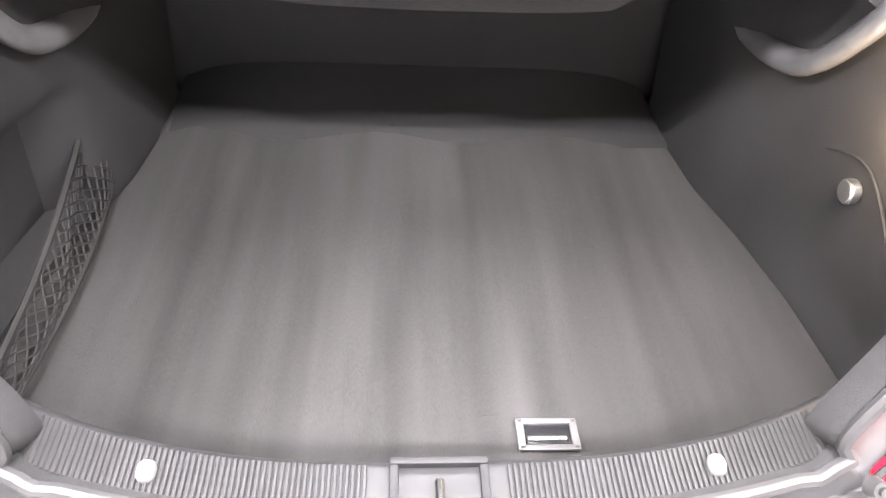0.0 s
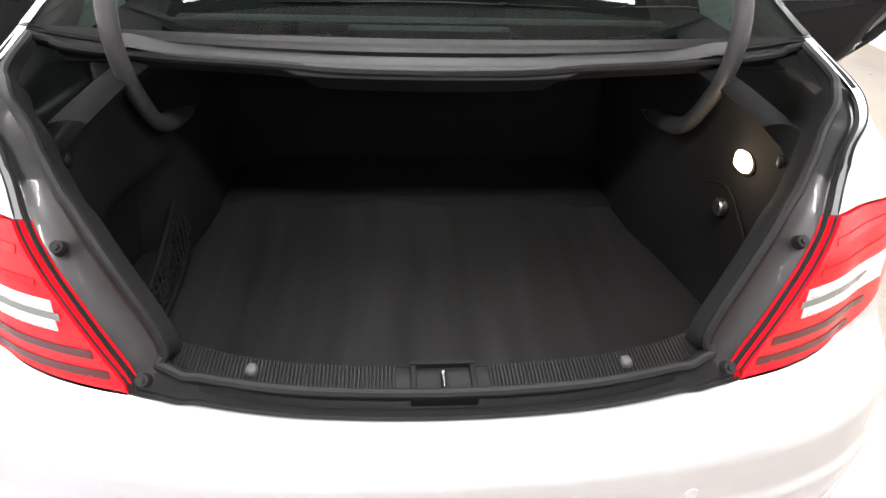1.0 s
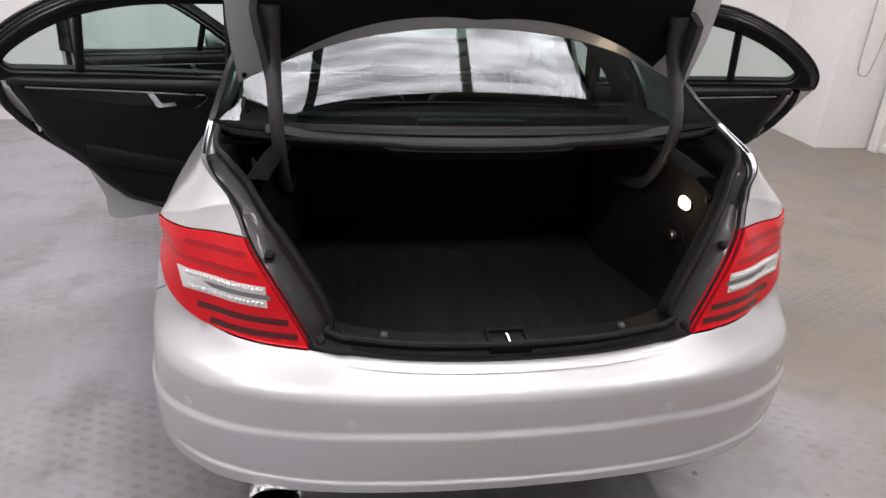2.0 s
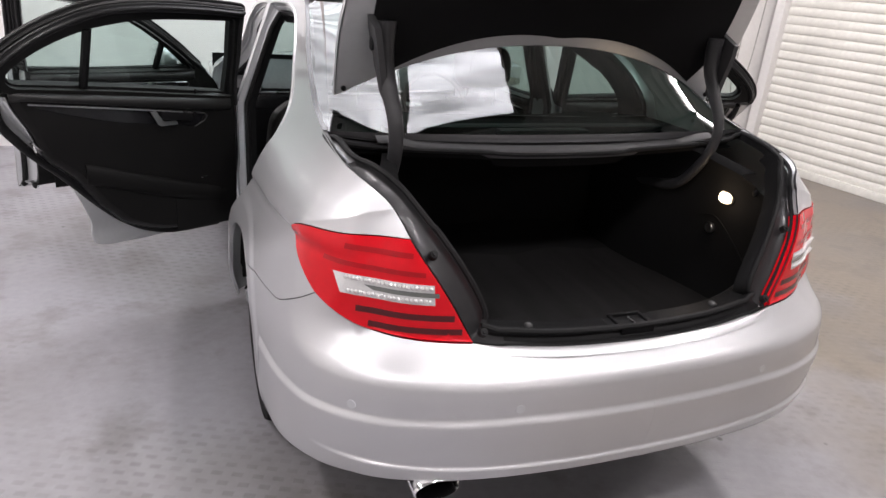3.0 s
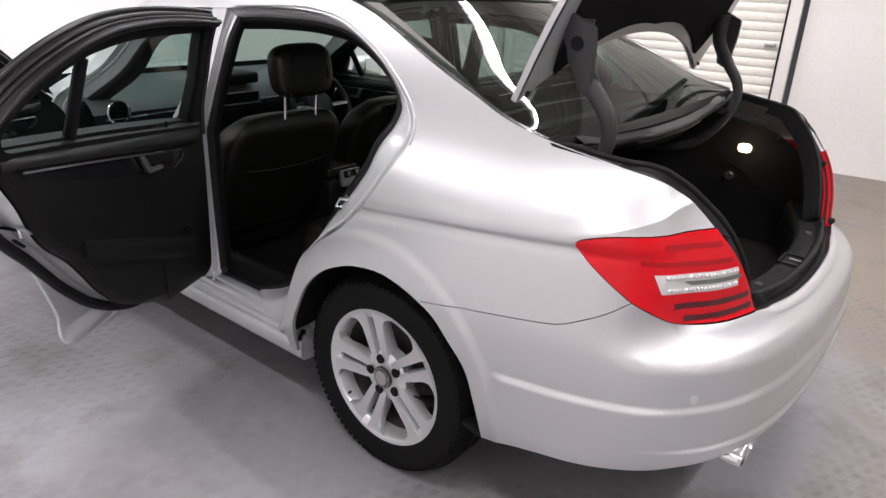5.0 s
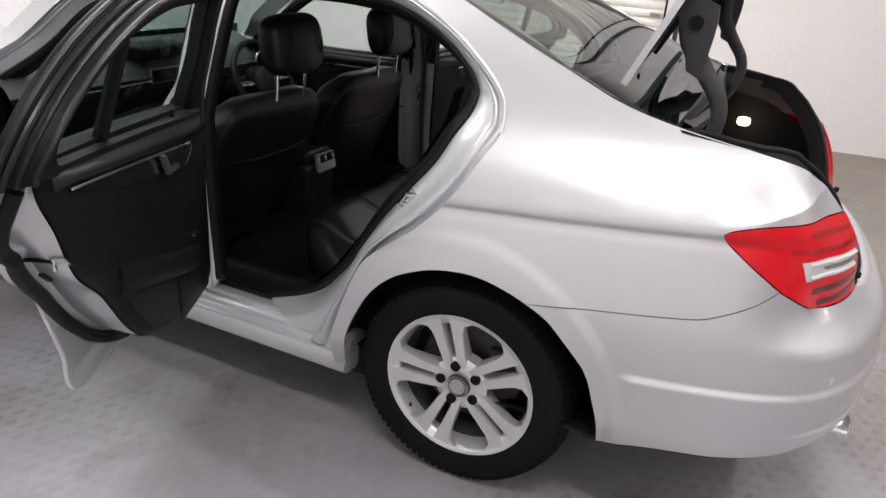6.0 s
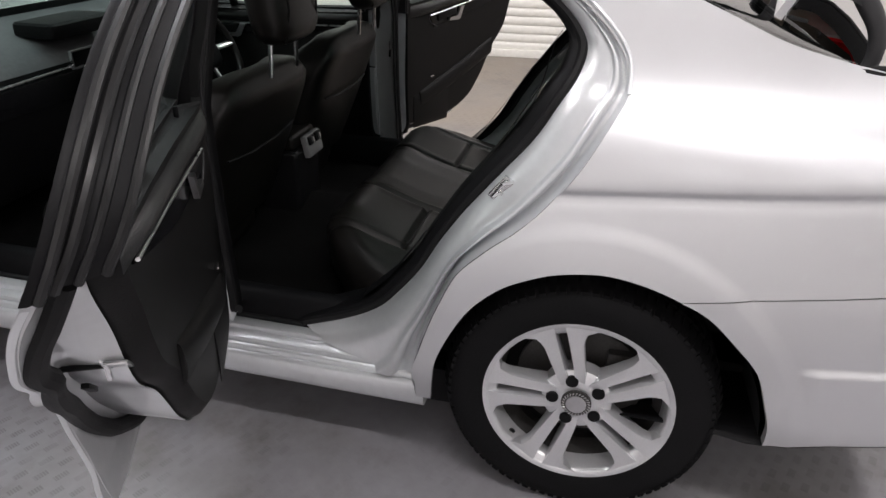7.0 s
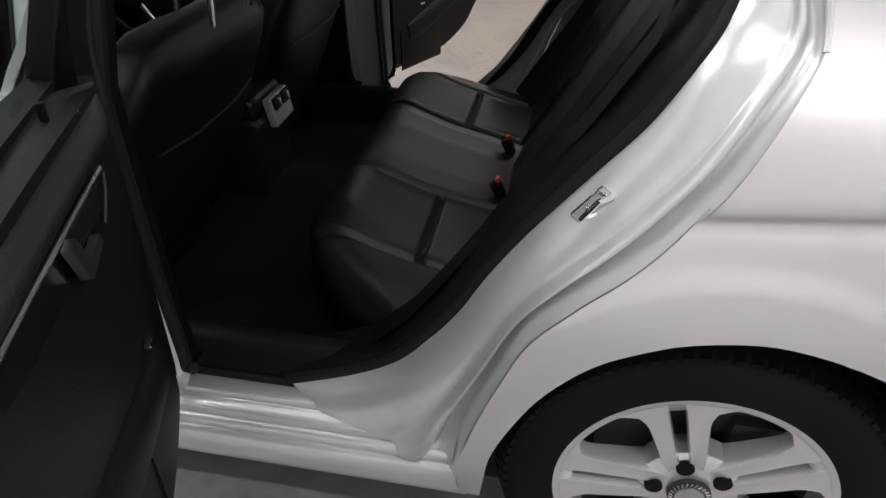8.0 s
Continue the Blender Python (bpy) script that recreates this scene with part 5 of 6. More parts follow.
def door(name, outline, window, hinge, angle, mir, label, bar, features):
    h = Vector((-hinge[0] if mir else hinge[0], hinge[1], 0))
    mv = Matrix.Translation(h) @ pose(0, 0, 0, 0, 0, angle if mir else -angle) @ Matrix.Translation(-h)
    kw = dict(mirror=mir, move=mv)
    o = smooth_loop(offset(outline if area(outline) > 0 else outline[::-1], .004), 2)
    win = smooth_loop(chain(*[curve(c, .02) for c in window]), 2)
    win = win if area(win) > 0 else win[::-1]
    d = panel(name, o, hull, PAINT, car, label, holes=[win], **kw)

    def ring(off, depth):
        q = swept(o, off)
        p = hull(o[:, 0], o[:, 1])
        return np.stack([p[:, 0] + depth / .15 * door_depth(o[:, 0], o[:, 1]), q[:, 0], q[:, 1]], 1)

    rear = o[:, 0].min() < 1.5
    split = .985 if rear else .91
    if rear:
        def mixed(f, dx, x):
            """Between the shell face's outer edge and the trim's edge."""
            p, q = edge_row(2, f, dx), edge_row(2, f, 0, x)
            return np.stack([p[:, 0] + (q[:, 0] - p[:, 0]) * f, p[:, 1], p[:, 2]], 1)
        shell = [edge_row(0, 0, .002), edge_row(0, .02, .010), edge_row(0, .5, .012), edge_row(1, .0, .014), edge_row(1, .5, .016), edge_row(1, .85, .022), edge_row(1, 1.0, .032),
                 mixed(.12, .032, -.706), mixed(.4, .03, -.706), mixed(.46, .03, -.706), mixed(.5, .036, -.706), mixed(1.0, .03, -.706)]
        part("door_shell", fixed(rows_mesh(shell, mirror=mir, move=mv)), PAINT_IN, d, smooth=40)
        part("door_rubber", tube(edge_row(1, .25, .020), .0165, 10, mirror=mir, move=mv), RUBBER, d, "thick black rubber door seal")
        hinge_side = [i for i in range(len(o)) if o[i, 0] > 1.93 and o[i, 1] < 1.3]
        hinge_side.sort(key=lambda i: o[i, 1])
        part("hinge_face", fixed(rows_mesh([ring(*q)[hinge_side] for q in ((.0, .004), (.002, .014), (.030, .026), (.036, .142))], mirror=mir, move=mv)), PAINT_IN, d, smooth=50)
    else:
        part("door_shell", fixed(rows_mesh([ring(*q) for q in ((.0, .004), (.002, .014), (.036, .026), (.040, .060), (.046, .120), (.054, .142))], True, mirror=mir, move=mv)), PAINT_IN, d, smooth=50)
        part("door_rubber", tube(ring(.027, .034), .013, 8, True, mirror=mir, move=mv), RUBBER, d, "black rubber door edge seal")
    # black upper frame, wider than the shell and laid over it
    upper = (o[:, 1] > split) | ((o[:, 0] > 1.9) & (o[:, 1] > .90) & rear)
    top = [i for i in range(len(o)) if upper[i]]
    k0 = next(i for i in top if not upper[i - 1])
    idx = [(k0 + k) % len(o) for k in range(len(top))]
    fr = [ring(*s)[idx] for s in ((.010, -.006), (-.005, -.006), (-.005, .012), (.002, .034), (.018, .050), (.022, .10), (.034, .15), (.046, .15), (.052, .06))]
    wf = part("window_frame", fixed(rows_mesh(fr, mirror=mir, move=mv)), BLACK, d, "black window frame", smooth=50)
    for q, r in (((.000, .030), .006), ((.014, .052), .007), ((.022, .098), .005), ((.034, .150), .006)):
        part("frame_lip", tube(ring(*q)[idx], r, 8, mirror=mir, move=mv), LIP, wf)
    trim = swept(o, .042)
    if rear:                     # the trim stops short of the shell's face along the free edge, with a rolled rim
        gone = (trim[:, 0] < 1.90) & (trim[:, 1] < 1.0)
        k0 = next(i for i in range(len(trim)) if not gone[i] and gone[i - 1])
        kept = np.array([trim[(k0 + i) % len(trim)] for i in range(int((~gone).sum()))])
        rim = [EDGE[:, 6:8] + [dy, dz] for dy, dz in ((.004, .003), (.008, .008), (.022, .018))]
        if np.linalg.norm(kept[-1] - rim[0][0]) > np.linalg.norm(kept[-1] - rim[0][-1]):
            rim = [r[::-1] for r in rim]
        trim = np.concatenate([kept, rim[2][1:-1]])
        roll = [np.stack([0 * r[:, 0] + x, r[:, 0], r[:, 1]], 1) for r, x in ((rim[0], -.714), (rim[0], -.702), (rim[1], -.688))] + [deep(.150)(rim[2][:, 0], rim[2][:, 1])]
        part("trim_rim", fixed(rows_mesh(roll, mirror=mir, move=mv)), TRIM, d, smooth=70)
    panel("door_trim", trim, deep(.150), TRIM, d, "black door trim panel", out=(1, 0, 0), holes=[win], fold=.02, **kw)
    panel("window_reveal", offset(win, -.004), deep(.085), RUBBER, d, out=(1, 0, 0), holes=[offset(win, .012)], fold=.03, **kw)
    g = panel("door_glass", offset(win, -.006), deep(.080), SIDE_GLASS, d, "greenish side window glass", out=(-1, 0, 0), fold=0, grid=.08, **kw)
    for (y0, z0), (y1, z1) in bar:
        p = deep(.085)(np.array([y0, y1]), np.array([z0, z1]))
        part("window_bar", tube(p, .016, 8, mirror=mir, move=mv), BLACK, d)
    # what sits on the trim: (name, kind, y, z, size)
    F = lambda y, z, dx=0.0: tuple((deep(.150)(np.array([y]), np.array([z]))[0] + [dx, 0, 0]))  # noqa: E731
    y0, y1 = features["span"]
    zs = features["strip"]
    sg = np.linspace(0, 1, 18)
    yy = y0 + (y1 - y0) * sg
    zz = zs[0] + (zs[1] - zs[0]) * sg
    zz = zz + features["bow"] * np.sin(np.pi * sg)
    hy, hz = features["handle"]
    low = zz - .006 - features["deep"] * np.clip(np.minimum(sg * 2.2, 1.0), 0, 1) ** .8
    end = [(y1 + .012, zz[-1] - .012), (y1 - .004, zz[-1] - .030), (y1 - .045, low[-1] + .002)]
    line = np.array([F(y, z, .008) for y, z in zip(yy, zz)])
    part("chrome_strip", tube(line, .0032, 6, mirror=mir, move=mv), SATIN, d, "satin chrome trim strip")
    part("cup_edge", tube(np.array([F(y, z, .008) for y, z in [(y1, zz[-1]), *end]]), .0018, 6, mirror=mir, move=mv), GUTTER, d)
    ins = np.concatenate([np.stack([yy, zz - .004], 1), np.stack([np.minimum(yy, y1 - .03), low], 1)[::-1]])
    panel("gloss_insert", ins, deep(.154), GLOSS_BLACK, d, "gloss black trim insert", out=(1, 0, 0), fold=.004, grid=.02, **kw)
    part("handle_cup", box((.010, .130, .034), F(hy + .070, hz + .000, .006), .005, mirror=mir, move=mv, turn=(-8, 0, 0)), BLACK, d)
    grip = np.array([(hy - .036, hz + .026), (hy - .014, hz + .026), (hy + .008, hz - .010), (hy + .016, hz - .015), (hy + .062, hz - .016), (hy + .068, hz - .029), (hy + .002, hz - .031), (hy - .008, hz - .026)])
    panel("door_handle", grip, deep(.156), SATIN, d, "satin chrome door handle", out=(1, 0, 0), fold=.010, grid=.02, lift=.015, **kw)
    # padded rail below the window
    wy0, wy1, wz0, wz1 = features["rail"]
    rail = []
    for k in np.linspace(0, 1, 24):
        y = wy0 + (wy1 - wy0) * k
        lo = zs[0] + (zs[1] - zs[0]) * np.clip((y - y0) / (y1 - y0), 0, 1.1) + .010
        hi = wz0 + (wz1 - wz0) * k
        b = np.array(F(y, (lo + hi) / 2))
        fade = min(1.0, k * 8, (1 - k) * 8) ** .5
        rail.append([(b[0] + dx * fade, y, lo + (hi - lo) * f) for f, dx in ((0, -.006), (.06, .008), (.25, .017), (.5, .020), (.72, .016), (.88, .006), (.97, -.008), (1.05, -.024), (1.16, -.042), (1.22, -.056), (1.18, -.062))])
    part("door_rail", fixed(rows_mesh(rail, mirror=mir, move=mv)), RAIL, d, "padded black rail below the window", smooth=80)
    ay0, ay1, az = features["arm"]
    rows = []
    for k in np.linspace(0, 1, 12):
        y = ay0 + (ay1 - ay0) * k
        w = .020 * math.sin(math.pi * (.08 + .84 * k)) ** .5
        base = np.array(F(y, az))
        rows.append([base + [w * math.cos(a) if math.cos(a) > 0 else -.01, 0, .040 * math.sin(a) + .005 - features["fall"] * k] for a in np.linspace(-math.pi / 2, math.pi / 2, 9)])
    part("armrest", fixed(rows_mesh(rows, cap=True, mirror=mir, move=mv)), TRIM, d, "black padded armrest", smooth=60)
    px = features["pocket"]
    rows = []
    for k in np.linspace(0, 1, 12):
        y = px[0] + (px[1] - px[0]) * k
        base = np.array(F(y, px[2]))
        w = .012 * math.sin(math.pi * (.05 + .9 * k)) ** .6
        rows.append([base + [(w * math.cos(a)), 0, px[3] * math.sin(a)] for a in np.linspace(-math.pi / 2, math.pi / 2, 9)])
    part("door_bin", fixed(rows_mesh(rows, cap=True, mirror=mir, move=mv)), TRIM, d, "black door bin", smooth=60)
    part("lock_chip", box((.010, .026, .006), F(features["chip"][0], features["chip"][1], .008), .002, mirror=mir, move=mv), CHROME, d)
    part("lock_pin", disc(.005, .022, F(features["chip"][0], features["pin"], -.03), "z", 10, .001, mirror=mir, move=mv), BLACK, d)
    # edge latch on the free end
    ly, lz = features["latch"]
    lean = features["lean"]
    part("latch_plate", box((.030, .005, .046), (-.716, ly, lz), .002, mirror=mir, move=mv, turn=(lean, 0, 0)), SATIN, d)
    part("latch_mouth", box((.085, .008, .010), (-.764, ly + .002, lz + .000), .003, mirror=mir, move=mv, turn=(lean, 0, 0)), BLACK, d)
    part("latch_claw", tube([(-.730 * (-1 if mir else 1), ly - .004, lz - .018), (-.730 * (-1 if mir else 1), ly - .006, lz + .004), (-.738 * (-1 if mir else 1), ly - .004, lz + .020)], .004, 8, move=mv), CHROME, d)
    part("shell_hole", box((.011, .008, .040), (-.766, ly + .020, lz - .046), .002, mirror=mir, move=mv, turn=(lean, 0, 0)), BLACK, d)
    return d, mv


REAR_WIN = ([(1.93, .938), (1.925, 1.1), (1.915, 1.252)], [(1.915, 1.252), (1.6, 1.255), (1.42, 1.232), (1.30, 1.195), (1.20, 1.145), (1.13, 1.095), (1.105, 1.068)], [(1.105, 1.068), (1.105, 1.04), (1.13, 1.018)], [(1.13, 1.018), (1.5, .985), (1.93, .938)])
REAR_F = dict(rail=(1.115, 1.925, 1.012, .934), span=(1.168, 1.800), strip=(.964, .882), bow=.001, deep=.046, handle=(1.614, .880), arm=(1.33, 1.86, .690), fall=.175, pocket=(1.66, 1.90, .475, .075), chip=(1.785, .620), latch=(1.196, .800), lean=45, pin=.962)
FRONT_WIN = ([(2.045, .915), (2.045, 1.1), (2.04, 1.252)], [(2.04, 1.252), (2.2, 1.242), (2.4, 1.20), (2.55, 1.13), (2.72, 1.01), (2.86, .895)], [(2.86, .895), (2.4, .90), (2.045, .915)])
FRONT_F = dict(rail=(2.06, 2.85, .908, .890), span=(2.10, 2.80), strip=(.858, .835), bow=0.0, deep=.036, handle=(2.62, .815), arm=(2.1, 2.6, .665), fall=.10, pocket=(2.1, 2.85, .45, .09), chip=(2.02, .70), latch=(1.955, .790), lean=2, pin=.925)
OPEN = 64.5
_BAR = [((1.36, 1.00), (1.37, 1.21))]
_FBAR = [((2.66, .90), (2.675, 1.04))]
door("rear_door", REAR_OUT, REAR_WIN, (-.76, 2.01), OPEN, False, "open silver rear door with black inner trim", _BAR, REAR_F)
door("rear_door", REAR_OUT, REAR_WIN, (-.76, 2.01), OPEN, True, "open silver rear door with black inner trim", _BAR, REAR_F)
_, fmv = door("front_door", FRONT_OUT, FRONT_WIN, (-.76, 3.05), 65.0, False, "open silver front door with black inner trim", _FBAR, FRONT_F)
door("front_door", FRONT_OUT, FRONT_WIN, (-.76, 3.05), 0.0, True, "closed silver front door with black inner trim", _FBAR, FRONT_F)
for mir, mv in ((False, fmv), (True, I4)):
    p = hull(np.array([2.74]), np.array([.99]))[0]
    mm = part("door_mirror", ball((.20, .115, .14), (p[0] - .17, 2.79, .93), 20, (0, 0, -8), 3.0, move=mv, mirror=mir), PAINT, car, "silver door mirror")
    part("mirror_glass", box((.155, .004, .10), (p[0] - .17, 2.731, .93), .002, turn=(0, 0, -8), move=mv, mirror=mir), MIRROR, mm)


# ---- cabin ----
part("cabin_floor", fixed(rows_mesh([[(x, y, .30 + .10 * math.exp(-(x / .14) ** 2)) for x in np.linspace(-.74, .74, 31)] for y in np.linspace(1.3, 3.15, 8)])), CARPET, car, "black cabin carpet", smooth=60)
for s in (-1, 1):
    part("floor_side", fixed(rows_mesh([[(s * x, y, z) for y in np.linspace(1.3, 3.1, 6)] for x, z in ((.698, .330), (.692, .352), (.670, .392), (.640, .406), (.615, .390), (.600, .30))])), BLACK, car, smooth=60)
    # trim beside the rear seat, over the wheel arch
    part("rear_side_trim", fixed(rows_mesh([[(s * x, y, z) for y, z in ((1.66, .36), (1.52, .50), (1.45, .60), (1.37, .72), (1.26, .88), (1.19, 1.0), (1.17, 1.09))] for x in (.668, .652, .640, .600)])), BLACK, car)
    rows = [[(s * x, y0 + (y1 - y0) * k, z) for k in np.linspace(0, 1, 5)] for x, z, y0, y1 in ((.64, 1.03, .70, .99), (.625, 1.12, .80, 1.02), (.595, 1.22, .98, 1.15), (.56, 1.31, 1.18, 1.38), (.54, 1.36, 1.30, 1.55))]
    part("pillar_trim", fixed(rows_mesh(rows)), PILLAR_CLOTH, car)
part("parcel_shelf", fixed(rows_mesh([[(x, y, z + .012 * math.exp(-((abs(x) - .4) / .12) ** 2)) for x in np.linspace(-.64, .64, 31)] for y, z in ((.60, 1.035), (.72, 1.04), (.95, 1.04), (1.10, 1.035), (1.14, 1.0))])), CARPET, car, "black parcel shelf", smooth=60)
part("blind_housing", box((.95, .05, .03), (0, .78, 1.055), .01), BLACK, car)
part("brake_light", box((.30, .04, .03), (0, .70, 1.06), .008), BLACK, car)


# rear bench: cushion with raised panels and seams, rising towards its front
def bench_front(x):
    return 1.775 - .24 * max(0, (abs(x) - .40) / .23) ** 2.0


def bench(x, y):
    """Height of the cushion."""
    f = bench_front(x)
    z = .430 + .23 * (y - 1.36) + .35 * max(0, y - 1.56) ** 1.5
    z -= .045 * max(0, (y - f + .085) / .085) ** 2.2
    z += .012 * (1 - min(1, abs(abs(x) - .32) / .24) ** 2)
    for xc in (-.465, -.19, .19, .465):
        z -= .015 * math.exp(-((x - xc) / .006) ** 2) - .004 * math.exp(-((abs(x - xc) - .018) / .010) ** 2)
    if .19 < abs(x) < .465:
        z -= .015 * math.exp(-((y - 1.545) / .006) ** 2)
    return z - .05 * max(0, (abs(x) - .53) / .10) ** 2


xs = np.linspace(-.635, .635, 190)
rows = [[(x, 1.25 + (bench_front(x) - 1.25) * k, bench(x, 1.25 + (bench_front(x) - 1.25) * k)) for x in xs] for k in np.linspace(0, 1, 80)]
rows += [[(x, bench_front(x) + dy, bench(x, bench_front(x)) - d) for x in xs] for dy, d in ((.010, .018), (.013, .05), (.006, .10))] + [[(x, bench_front(x) - .03, .31) for x in xs]]
rb = part("rear_bench", fixed(rows_mesh(rows)), LEATHER, car, "black leather rear bench cushion with stitched panels", smooth=60)


def back(x, h):
    y = 1.405 - .34 * h - .018 * (1 - min(1, abs(abs(x) - .33) / .26) ** 2)
    for xc in (-.465, -.19, .19, .465):
        y += .012 * math.exp(-((x - xc) / .010) ** 2)
    for hc in (.25, .5):
        y += .008 * math.exp(-((h - hc) / .012) ** 2) * (1 if .19 < abs(x) < .465 else 0)
    b = min(1, max(0, (abs(x) - .47) / .16))
    return y + .045 * b * b * (3 - 2 * b) * (1 - h) - .03 * max(0, (abs(x) - .60) / .09) ** 2


rows = [[(x, back(x, h), .44 + .60 * h) for x in xs] for h in np.linspace(0, 1, 50)] + [[(x, back(x, 1) - .06, 1.05) for x in xs]]
part("rear_backrest", fixed(rows_mesh(rows)), LEATHER, car, "black leather rear backrest", smooth=60)
for x in (-.12, .12, -.42):
    part("belt_buckle", box((.022, .026, .045), (x, 1.425, .468), .005, turn=(-25, 0, 0)), BLACK, rb)
    part("buckle_button", box((.020, .010, .012), (x, 1.427, .494), .003, turn=(-25, 0, 0)), RED_DIAL, rb)
for s in (-1, 1):
    part("seat_belt", tube([(s * .60, 1.05, 1.06), (s * .63, 1.12, .9), (s * .64, 1.26, .55)], .020, 6, flat=.1), RUBBER, car)
    part("belt_tongue", box((.03, .008, .05), (s * .64, 1.16, .80), .003, turn=(-20, 0, 0)), CHROME, car)


def front_seat(x0):
    rows = []
    H = np.linspace(0, 1, 26)
    for h in H:
        w = .275 + .02 * math.sin(h * math.pi) - .06 * max(0, (h - .78) / .22) ** 2
        yc, th = 2.22 - .22 * h, .10 * (1 - .35 * h) * (1 if h < .93 else 1 - .5 * (h - .93) / .07)
        z = .42 + .475 * h
        ring = []
        for a in np.arange(36) * 2 * math.pi / 36:
            c, s = math.cos(a), math.sin(a)
            cx, sy = math.copysign(abs(c) ** .45, c), math.copysign(abs(s) ** .55, s)
            ring.append((x0 + w * cx, yc + th * sy + (.03 if sy > 0 and abs(cx) > .75 else 0), z))
        rows.append(ring)
    last = np.array(rows[-1])
    mid = last.mean(0)
    for k, dz in ((.85, .012), (.5, .019), (.05, .021)):
        rows.append([tuple(mid + (p - mid) * k + [0, 0, dz]) for p in last])
    seat = part("front_seat", fixed(rows_mesh(rows, True, True)), LEATHER, car, "black leather front seat", smooth=60)
    part("map_pocket", tube([(x0 - .20, 2.01, .70), (x0 - .08, 2.003, .69), (x0 + .08, 2.003, .69), (x0 + .20, 2.01, .70)], .0035, 6), RUBBER, seat)
    part("seat_cushion", ball((.52, .56, .20), (x0, 2.42, .41), 26, (5, 0, 0), 3.6), LEATHER, seat, smooth=60)
    part("seat_base", box((.42, .46, .16), (x0, 2.42, .33), .02), BLACK, seat)
    hr = part("headrest", ball((.275, .11, .20), (x0, 1.915, 1.085), 24, (-10, 0, 0), 3.4), LEATHER, seat, "black leather headrest", smooth=60)
    part("headrest_seam", tube([(x0 - .09, 1.868, 1.0), (x0 - .085, 1.856, 1.08), (x0 - .07, 1.872, 1.17)], .003, 5), STITCH, hr)
    part("headrest_seam", tube([(x0 + .09, 1.868, 1.0), (x0 + .085, 1.856, 1.08), (x0 + .07, 1.872, 1.17)], .003, 5), STITCH, hr)
    for dx in (-.077, .077):
        part("headrest_post", tube([(x0 + dx, 1.925, .905), (x0 + dx, 1.918, 1.01)], .0065, 10), CHROME, seat)
    return seat


for s in (-1, 1):
    front_seat(s * .335)
# centre console with rear vents
con = part("centre_console", box((.19, .95, .27), (0, 2.50, .44), .03, 3), BLACK, car, "black centre console")
part("console_lid", box((.18, .32, .05), (0, 2.20, .60), .018, 3), LEATHER, con)
vent = part("rear_vent", box((.115, .022, .075), (.02, 2.02, .575), .006, turn=(-12, 0, 0)), SEAT_GREY, con, "grey rear air vent panel")
for dx in (-.026, .026):
    part("vent_slot", box((.042, .014, .030), (.02 + dx, 2.012, .595), .003, turn=(-12, 0, 0)), BLACK, vent)
    part("vent_tab", box((.008, .010, .020), (.02 + dx, 2.004, .597), .002, turn=(-12, 0, 0)), SATIN, vent)

# dashboard
def dash_row(x):
    hood = .045 * math.exp(-((x - .37) / .18) ** 4)
    return [(x, 2.84, .81), (x, 2.86, .84 + hood * .8), (x, 2.91, .875 + hood), (x, 2.98, .90 + hood * .6), (x, 3.06, .925), (x, 3.16, .94)]


dash = part("dashboard", fixed(rows_mesh([dash_row(x) for x in np.linspace(-.72, .72, 37)])), GREY_PLASTIC, car, "dark grey soft dashboard", smooth=60)
rows = [[(x, 2.90, .42), (x, 2.85, .48), (x, 2.83, .60), (x, 2.81, .70), (x, 2.82, .745), (x, 2.84, .812)] for x in np.linspace(-.72, .72, 9)]
part("lower_dash", fixed(rows_mesh(rows)), BLACK, dash, smooth=60)
part("dash_insert", box((1.36, .012, .085), (0, 2.816, .745), .005, turn=(-5, 0, 0)), GLOSS_BLACK, dash)
part("dash_strip", tube([(-.68, 2.813, .792), (.68, 2.813, .822)], .004, 6), SATIN, dash)
for x in (-.62, .62):
    part("round_vent", tube([(x + .048 * math.cos(k), 2.813, .822 + .048 * math.sin(k)) for k in np.arange(28) * 2 * math.pi / 28], .007, 8, True), CHROME, dash, "round air vent with chrome ring")
    part("vent_core", disc(.044, .02, (x, 2.820, .822), "y", 24, .003), BLACK, dash)
    for dz in (-.018, 0, .018):
        part("vent_slat", box((.078, .006, .004), (x, 2.807, .822 + dz), .001), GLOSS_BLACK, dash)
part("centre_vent", merged(box((.24, .012, .006), (0, 2.803, .853), .002), box((.24, .012, .006), (0, 2.803, .797), .002), box((.006, .012, .062), (-.12, 2.803, .825), .002), box((.006, .012, .062), (.12, 2.803, .825), .002)), SATIN, dash)
part("centre_vent_core", box((.23, .010, .052), (0, 2.808, .825), .002), BLACK, dash)
part("screen_hood", box((.30, .16, .055), (0, 2.908, .915), .02, 3), BLACK, dash)
part("warning_sticker", disc(.022, .003, (-.70, 2.80, .70), "x", 20, .001), RED_DIAL, dash, "round red warning sticker")
# steering wheel on the right-hand side
SW = Vector((.37, 2.60, .78))
swm = Matrix.Translation(SW) @ pose(0, 0, 0, 62, 0, 0)
sw = part("steering_wheel", tube([(.185 * math.cos(k), .185 * math.sin(k), 0) for k in np.arange(40) * 2 * math.pi / 40], .015, 10, True, move=swm), LEATHER, car, "black leather steering wheel", smooth=60)
part("wheel_boss", ball((.17, .15, .06), (0, 0, -.02), 20, power=3.0, move=swm), BLACK, sw)
for a in (0, 180, 270):
    c, s = math.cos(radians(a)), math.sin(radians(a))
    part("wheel_spoke", tube([(.06 * c, .06 * s, -.015), (.175 * c, .175 * s, 0)], .016, 8, move=swm, flat=.5), SATIN, sw)
